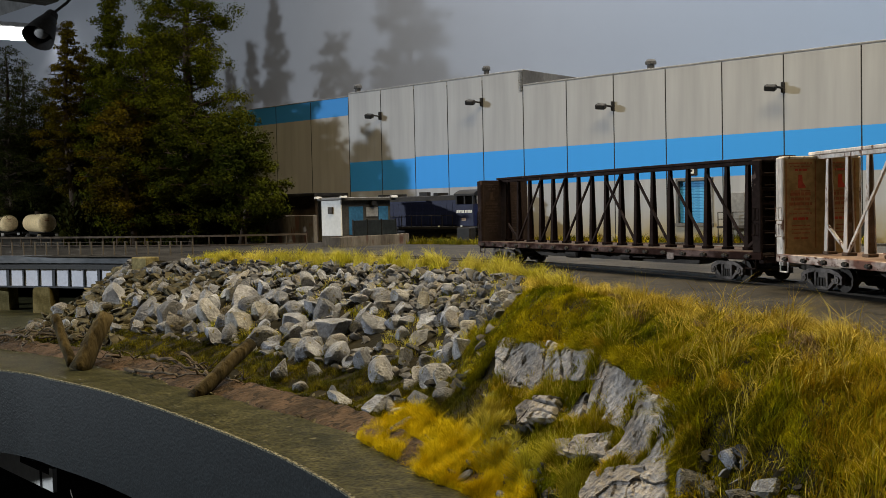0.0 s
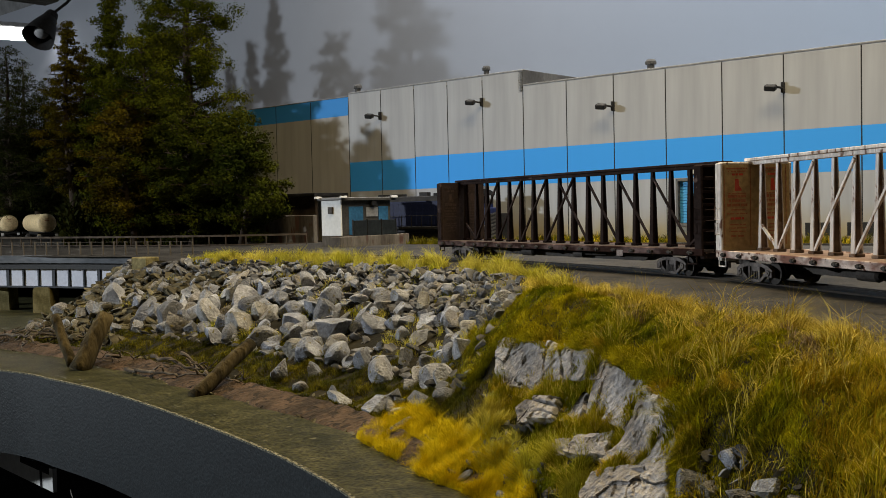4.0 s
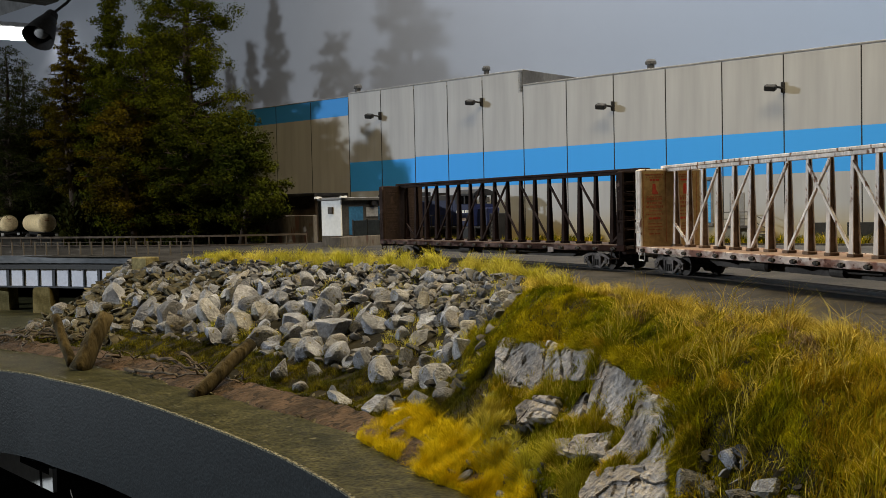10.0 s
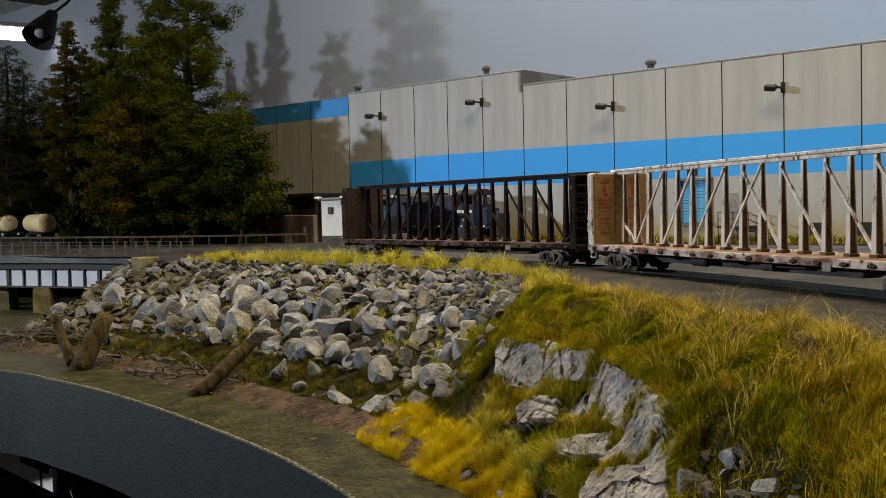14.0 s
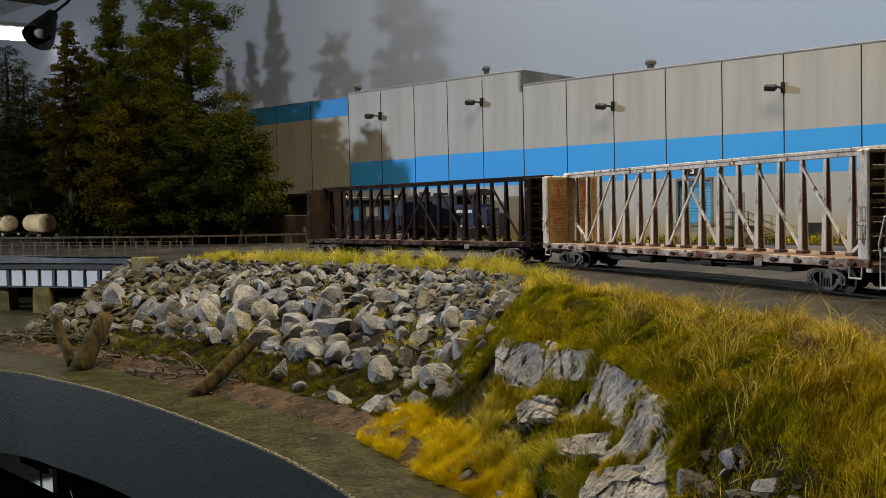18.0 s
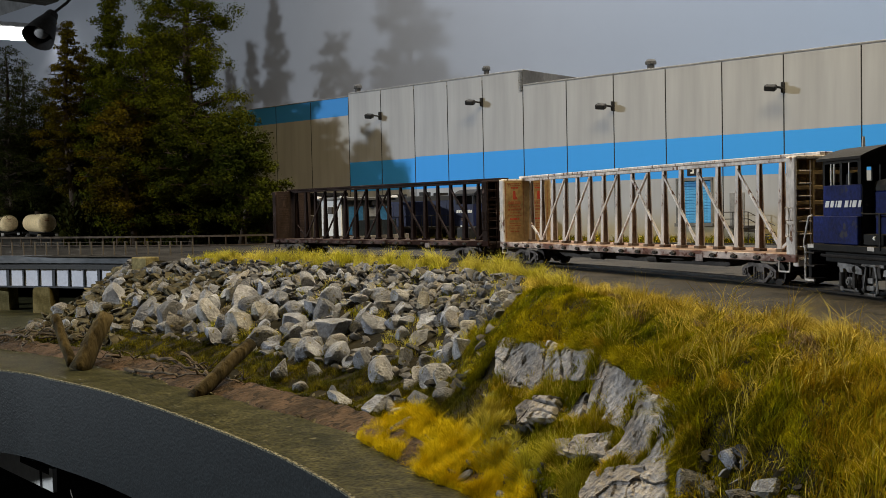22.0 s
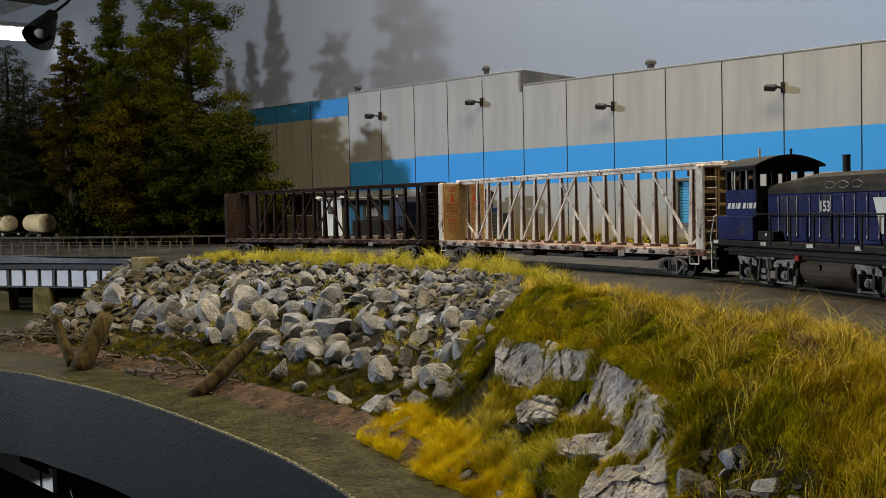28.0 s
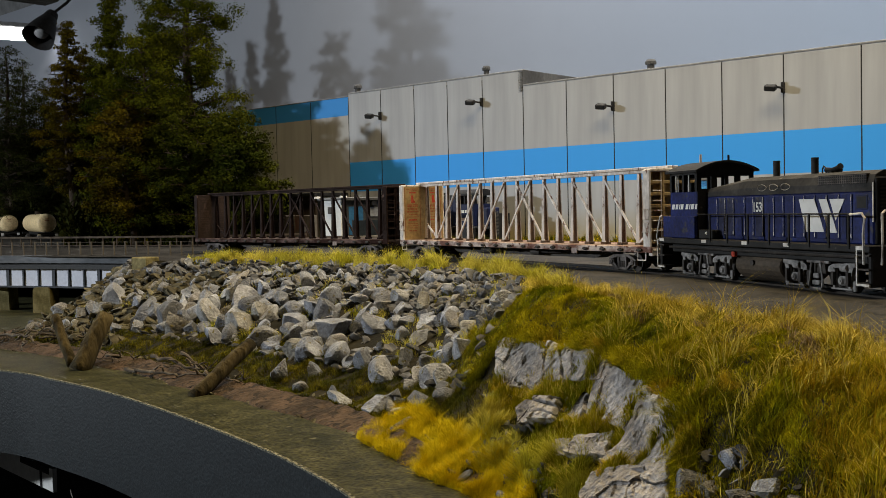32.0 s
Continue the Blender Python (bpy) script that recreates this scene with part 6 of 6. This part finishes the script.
# ---- trees ----
def tree(x, y, height, spread, leafmat, seed, label, crown_from=0.12, spire=0.5, leaves=20000, limb_count=46, droop=0.0, twig=1.0, thick=0.7):
    """Trunk, limbs with side branches, and flat pads of leaves at the ends of the branches."""
    r = random.Random(seed)
    rs = np.random.RandomState(seed)
    t = thing("tree", label, "tree", "trees behind the yard", at(x, y, 0))
    trunk = M()
    lean = (r.uniform(-1, 1), r.uniform(-1, 1))
    spine = [(lean[0] * w * w + 0.6 * math.sin(5 * w + seed), lean[1] * w * w, -0.5 + (height + 0.5) * w) for w in np.linspace(0, 1, 14)]
    trunk.tube(spine, [0.95 * (1 - w) ** 0.8 * height / 40 + 0.05 for w in np.linspace(0, 1, 14)], 9)
    part("trunk", trunk, BARK, t, smooth=True)
    limbs, pads = M(), []
    for k in range(limb_count):
        w = crown_from + (0.985 - crown_from) * (k / (limb_count - 1)) ** 0.9
        i = w * 13
        j = min(int(i), 12)
        p = Vector(spine[j]).lerp(Vector(spine[j + 1]), i - j)
        a = k * 2.4 + r.uniform(-0.5, 0.5)
        R = spread * (1 - w) ** spire * min(1, (w - crown_from) * 5 + 0.5) * r.uniform(0.5, 1.12) + 0.45
        up = r.uniform(-0.1, 0.4) - droop
        out = Vector((math.cos(a), math.sin(a), 0))
        q1 = p + out * R * 0.5 + Vector((0, 0, R * up * 0.8))
        q2 = p + (out + Vector((r.uniform(-0.15, 0.15), r.uniform(-0.15, 0.15), 0))) * R + Vector((0, 0, R * up * 0.9))
        limbs.tube([p, q1, q2], [0.2 * (1 - w) + 0.06, 0.12 * (1 - w) + 0.045, 0.025], 5)
        n = max(2, int(round(2 + R * 0.8)))
        for m in range(n):
            f = 0.3 + 0.72 * (m + r.random() * 0.8) / n
            c0 = p.lerp(q1, f * 2) if f < 0.5 else q1.lerp(q2, min(1.1, f * 2 - 1))
            side = Vector((-out.y, out.x, 0)) * r.uniform(-0.45, 0.45) * R * min(1.0, f + 0.2)
            c = c0 + side + Vector((0, 0, r.uniform(-0.6, 1.0)))
            limbs.tube([c0, c0.lerp(c, 0.55) + Vector((0, 0, 0.1)), c], [0.055, 0.04, 0.018], 4)
            pads.append((c, twig * r.uniform(0.5, 1.3) * (0.72 + 0.1 * R)))
    part("branch", limbs, BARK, t)
    total = sum(a * a for _, a in pads)
    quads = []
    for c, a in pads:
        n = max(12, int(leaves * a * a / total))
        d = rs.normal(size=(n, 3))
        d /= np.linalg.norm(d, axis=1)[:, None]
        lump = 1 + 0.35 * np.sin(d[:, 0] * 4 + a * 9) * np.cos(d[:, 1] * 5 + a * 5)
        pos = np.array(c) + d * np.array((a, a, thick * a)) * (rs.random_sample(n) ** 0.45 * lump)[:, None]
        stray = rs.random_sample(n) < 0.05
        pos[stray] += rs.normal(size=(int(stray.sum()), 3)) * 0.3
        nrm = d * np.array((0.8, 0.8, 1.0)) + np.array((0, 0, 0.35)) + rs.normal(size=(n, 3)) * 0.42
        nrm /= np.linalg.norm(nrm, axis=1)[:, None]
        u = np.cross(nrm, rs.normal(size=(n, 3)))
        u /= np.linalg.norm(u, axis=1)[:, None]
        v = np.cross(nrm, u)
        size = rs.uniform(0.08, 0.19, n)[:, None]
        quads.append(np.stack([pos - u * size, pos + v * size * 0.65, pos + u * size, pos - v * size * 0.65], 1))
    q = np.concatenate(quads).reshape(-1, 3) * CM
    me = bpy.data.meshes.new("crown")
    me.from_pydata(q.tolist(), [], np.arange(len(q)).reshape(-1, 4).tolist())
    me.materials.append(leafmat)
    cr = new("crown", me)
    cr.parent = t
    tagged(cr, kind="stuff")
    return t


tree(-47.7, 148, 37.0, 7.4, LEAF_A, 3, "tall green tree with a narrow spire above a broad crown", 0.2, 0.8, 56000, 86, 0.0)
tree(-39.6, 140, 30.5, 7.4, LEAF_A, 9, "bushy green tree with a rounded top", 0.08, 0.42, 50000, 70)
tree(-31.2, 129, 39.0, 9.0, LEAF_A, 8, "broad leafy green tree with an open forked top", 0.06, 0.42, 84000, 92)
tree(-22.8, 115.6, 14.5, 5.4, LEAF_A_SHADED, 12, "smaller rounded green tree", 0.1, 0.35, 36000, 46)
tree(-36.5, 124, 25, 7.6, LEAF_A, 17, "bushy green tree between taller ones", 0.06, 0.4, 50000, 66)
tree(-37.4, 122, 17, 5.8, LEAF_B, 21, "olive brown bushy tree below taller crowns", 0.08, 0.4, 34000, 50)
tree(-29.8, 120, 16, 6.4, LEAF_A_SHADED, 25, "dense low green tree below taller crowns", 0.06, 0.38, 38000, 50)
tree(-54.7, 150, 32.3, 6.6, LEAF_B, 33, "olive brown conifer with drooping branches", 0.26, 0.8, 34000, 80, 0.3, 0.85, 0.5)
tree(-54.2, 155, 29.5, 6.4, LEAF_B, 36, "olive conifer with a pointed top", 0.24, 0.75, 28000, 74, 0.2, 0.85, 0.5)
tree(-80, 188, 35, 8.5, LEAF_WOOD_SHADE, 41, "forest edge conifer, shade put into its dark leaf colour", 0.04, 0.5, 28000, 74, 0.25, 0.95, 0.5)
tree(-84, 205, 35, 10, LEAF_WOOD_SHADE, 47, "forest edge conifer, shade put into its dark leaf colour", 0.03, 0.6, 30000, 74, 0.2)
tree(-79, 186, 23, 9, LEAF_WOOD_SHADE, 52, "low bushy tree, leaf colour darkened for woodland shade", 0.02, 0.4, 22000, 50)
tree(-71.5, 187, 28, 8.5, LEAF_WOOD_SHADE, 57, "low bushy tree, leaf colour darkened for woodland shade", 0.02, 0.4, 22000, 50)


def thicket():
    w = rng.random() * 0.8
    x = -47 + 29 * w
    y = 127 - 9 * w + rng.uniform(-2, 2)
    h = 4.5 + 2.5 * noise.noise(Vector((x * 0.15, 2, 0)))
    return Vector((x, y, abs(rng.gauss(0, 0.45)) * h))


def far_thicket():
    w = rng.random()
    x = -104 + 48 * w
    y = 204 - 26 * w + rng.uniform(-2, 2)
    h = 17 + 6 * noise.noise(Vector((x * 0.12, 4, 0)))
    return Vector((x, y, min(abs(rng.gauss(0, 0.5)), 1.1) * h))


blades("far_undergrowth", "undergrowth below the conifers, near black to stand for shade", LEAF_WOOD_SHADE, 15000, far_thicket, 1.0, 2.6, 0.9, 1.0)
blades("undergrowth", "undergrowth below the trees, colour darkened for shade", LEAF_WOOD_SHADE, 14000, thicket, 0.5, 1.4, 0.35, 1.0)


# ---- low wall and shed behind the shack ----
tagged(part("concrete_wall", M().box(-58, -24.5, -7.6, -7.0, -0.2, 3.2, 0.05), WALL_STAINED_SHADED, where=WALL), "low stained concrete wall under the trees", "wall")


def shed():
    s = thing("dark_shed", "long dark shed with small paned windows", "shed", where=WALL)
    part("wall", M().box(-64, -27.5, -4.6, -4.2, -0.2, 5.4, 0.04), BARK, s)
    part("roof", M().box(-64, -26.5, -5.6, -0.2, 5.4, 5.8, 0.05), BLACK, s, "flat black roof edge")
    for x in (-38.2, -36.6, -35.0, -33.4):
        w = part("window", M().box(x, x + 1.25, -4.66, -4.6, 3.7, 4.9, 0.03), PANE, s)
        part("glazing_bar", M().box(x, x + 1.25, -4.72, -4.67, 4.25, 4.35).box(x + 0.58, x + 0.68, -4.72, -4.67, 3.7, 4.9), TRIM, w)


shed()

# ---- room ----
BACK = at(8, 128, 0, 0, 0, -42.5)
structure("backdrop_wall", M().box(-190, 150, 0, 3, -110, 48, 0), BACKDROP, "pale grey blue painted sky backdrop", where=BACK)
structure("upper_wall", M().box(-190, 150, 0.6, 3, 48.2, 130, 0), ROOM, "dim wall above the backdrop", where=BACK)
structure("ceiling", M().box(-260, 260, -260, 330, 130, 134), ROOM, "dim ceiling")
structure("floor", M().box(-260, 260, -260, 330, -114, -110), ROOM, "dark room floor")
structure("wall_west", M().box(-264, -260, -260, 330, -110, 130), ROOM)
structure("wall_east", M().box(260, 264, -260, 330, -110, 130), ROOM)
structure("wall_south", M().box(-260, 260, -264, -260, -110, 130), ROOM)
structure("wall_north", M().box(-260, 260, 330, 334, -110, 130), ROOM)
structure("layout_underside", M().box(-140, 150, 75, 180, -9.5, -9, 0), UNDERSIDE_SHADE, "dark underside of the layout")


# Strip light and spot lamp at the far end of the room.
def strip_light():
    f = thing("fluorescent_fixture", "bright fluorescent ceiling light at the room end", "ceiling light", where=at(-86, 200, 40.0, -28, 0, 30))
    part("housing", M().box(-9, 9, -2.2, 2.2, 0.3, 1.4, 0.2), TRIM, f)
    part("tube", M().box(-8.8, 8.8, -2.0, 2.0, 0.0, 0.3, 0.1), TUBE, f, "glowing white diffuser")


strip_light()


def spot_lamp():
    s = thing("spot_lamp", "black clamp spot lamp hanging from the ceiling", "lamp", where=at(-66.5, 171, 34.8, -38, 14, 0))
    part("shade", M().tube([(0, 0, 3.6), (0, 0, 3.2), (0, 0, 1.2), (0, 0, -1.6)], [0.7, 1.3, 2.0, 2.7], 20, False), BLACK, s, "black bell shade", smooth=True)
    part("socket", M().tube([(0, 0, 3.2), (0, 0, 4.6)], [1.3, 1.0], 14), BLACK, s)
    part("bulb", M().tube([(0, 0, 2.0), (0, 0, 0.5), (0, 0, -0.6), (0, 0, -1.0)], [0.8, 1.3, 1.1, 0.3], 16), TRIM, s, "frosted bulb", smooth=True)
    part("cord", M().tube([(0, 0, 4.6), (1.2, 0, 8), (2.2, 0, 16), (3.5, 0, 40), (10, 0, 95)], 0.25, 6), BLACK, s)


spot_lamp()
structure("ceiling_beam", M().box(-14, 6, -3, 3, 0, 4, 0.3), TIMBER, "brown timber beam at the ceiling", where=at(-80, 205, 47, 0, 0, 47.5))


# White board and rod under the layout.
def under_board():
    b = thing("storage_board", "white board with dark slots below the layout", "board", where=at(-26.05, 66.0, -14.56, 0, 0, -47.3))
    part("board", M().box(-22, 0, 0, 0.3, 0, 1.58, 0.02), WHITE, b)
    part("slot", M().box(-5.6, -0.55, -0.05, -0.004, 1.1, 1.58).box(-2.1, -1.8, -0.05, -0.004, 0.0, 1.1), SEAM, b)
    r = thing("support_rod", "thin grey rod below the layout", "rod", where=at(0, 0, 0))
    part("rod", M().beam((-23.9, 63.5, -13.7), (-22.3, 61.6, -16.5), 0.16, 0.16), CONCRETE, r)


under_board()


# ---- movement ----
def place_on_track(s, half):
    a, b = on_track(s - half), on_track(s + half)
    d = b - a
    m = (a + b) / 2
    return at(m.x, m.y, 0, 0, 0, math.degrees(math.atan2(d.y, d.x)))


def along(t):
    """How far along the track the middle of the first car stands."""
    return 9.47 - 1.148 * t


def motions():
    for ob, off, half in ((car_a, 0.0, 10.5), (car_b, 27.70, 10.5), (loco_a, 49.30, 4.0)):
        walk(ob, [(k * 1.0, place_on_track(along(k * 1.0) + off, half)) for k in range(33)])
    for w in wheels_a + wheels_b + wheels_l:
        r, here = w["radius"], w.matrix_basis.translation.copy()
        walk(w, [(k * 0.4, Matrix.Translation(here) @ Euler((0, along(k * 0.4) / r, 0)).to_matrix().to_4x4()) for k in range(81)])


motions()
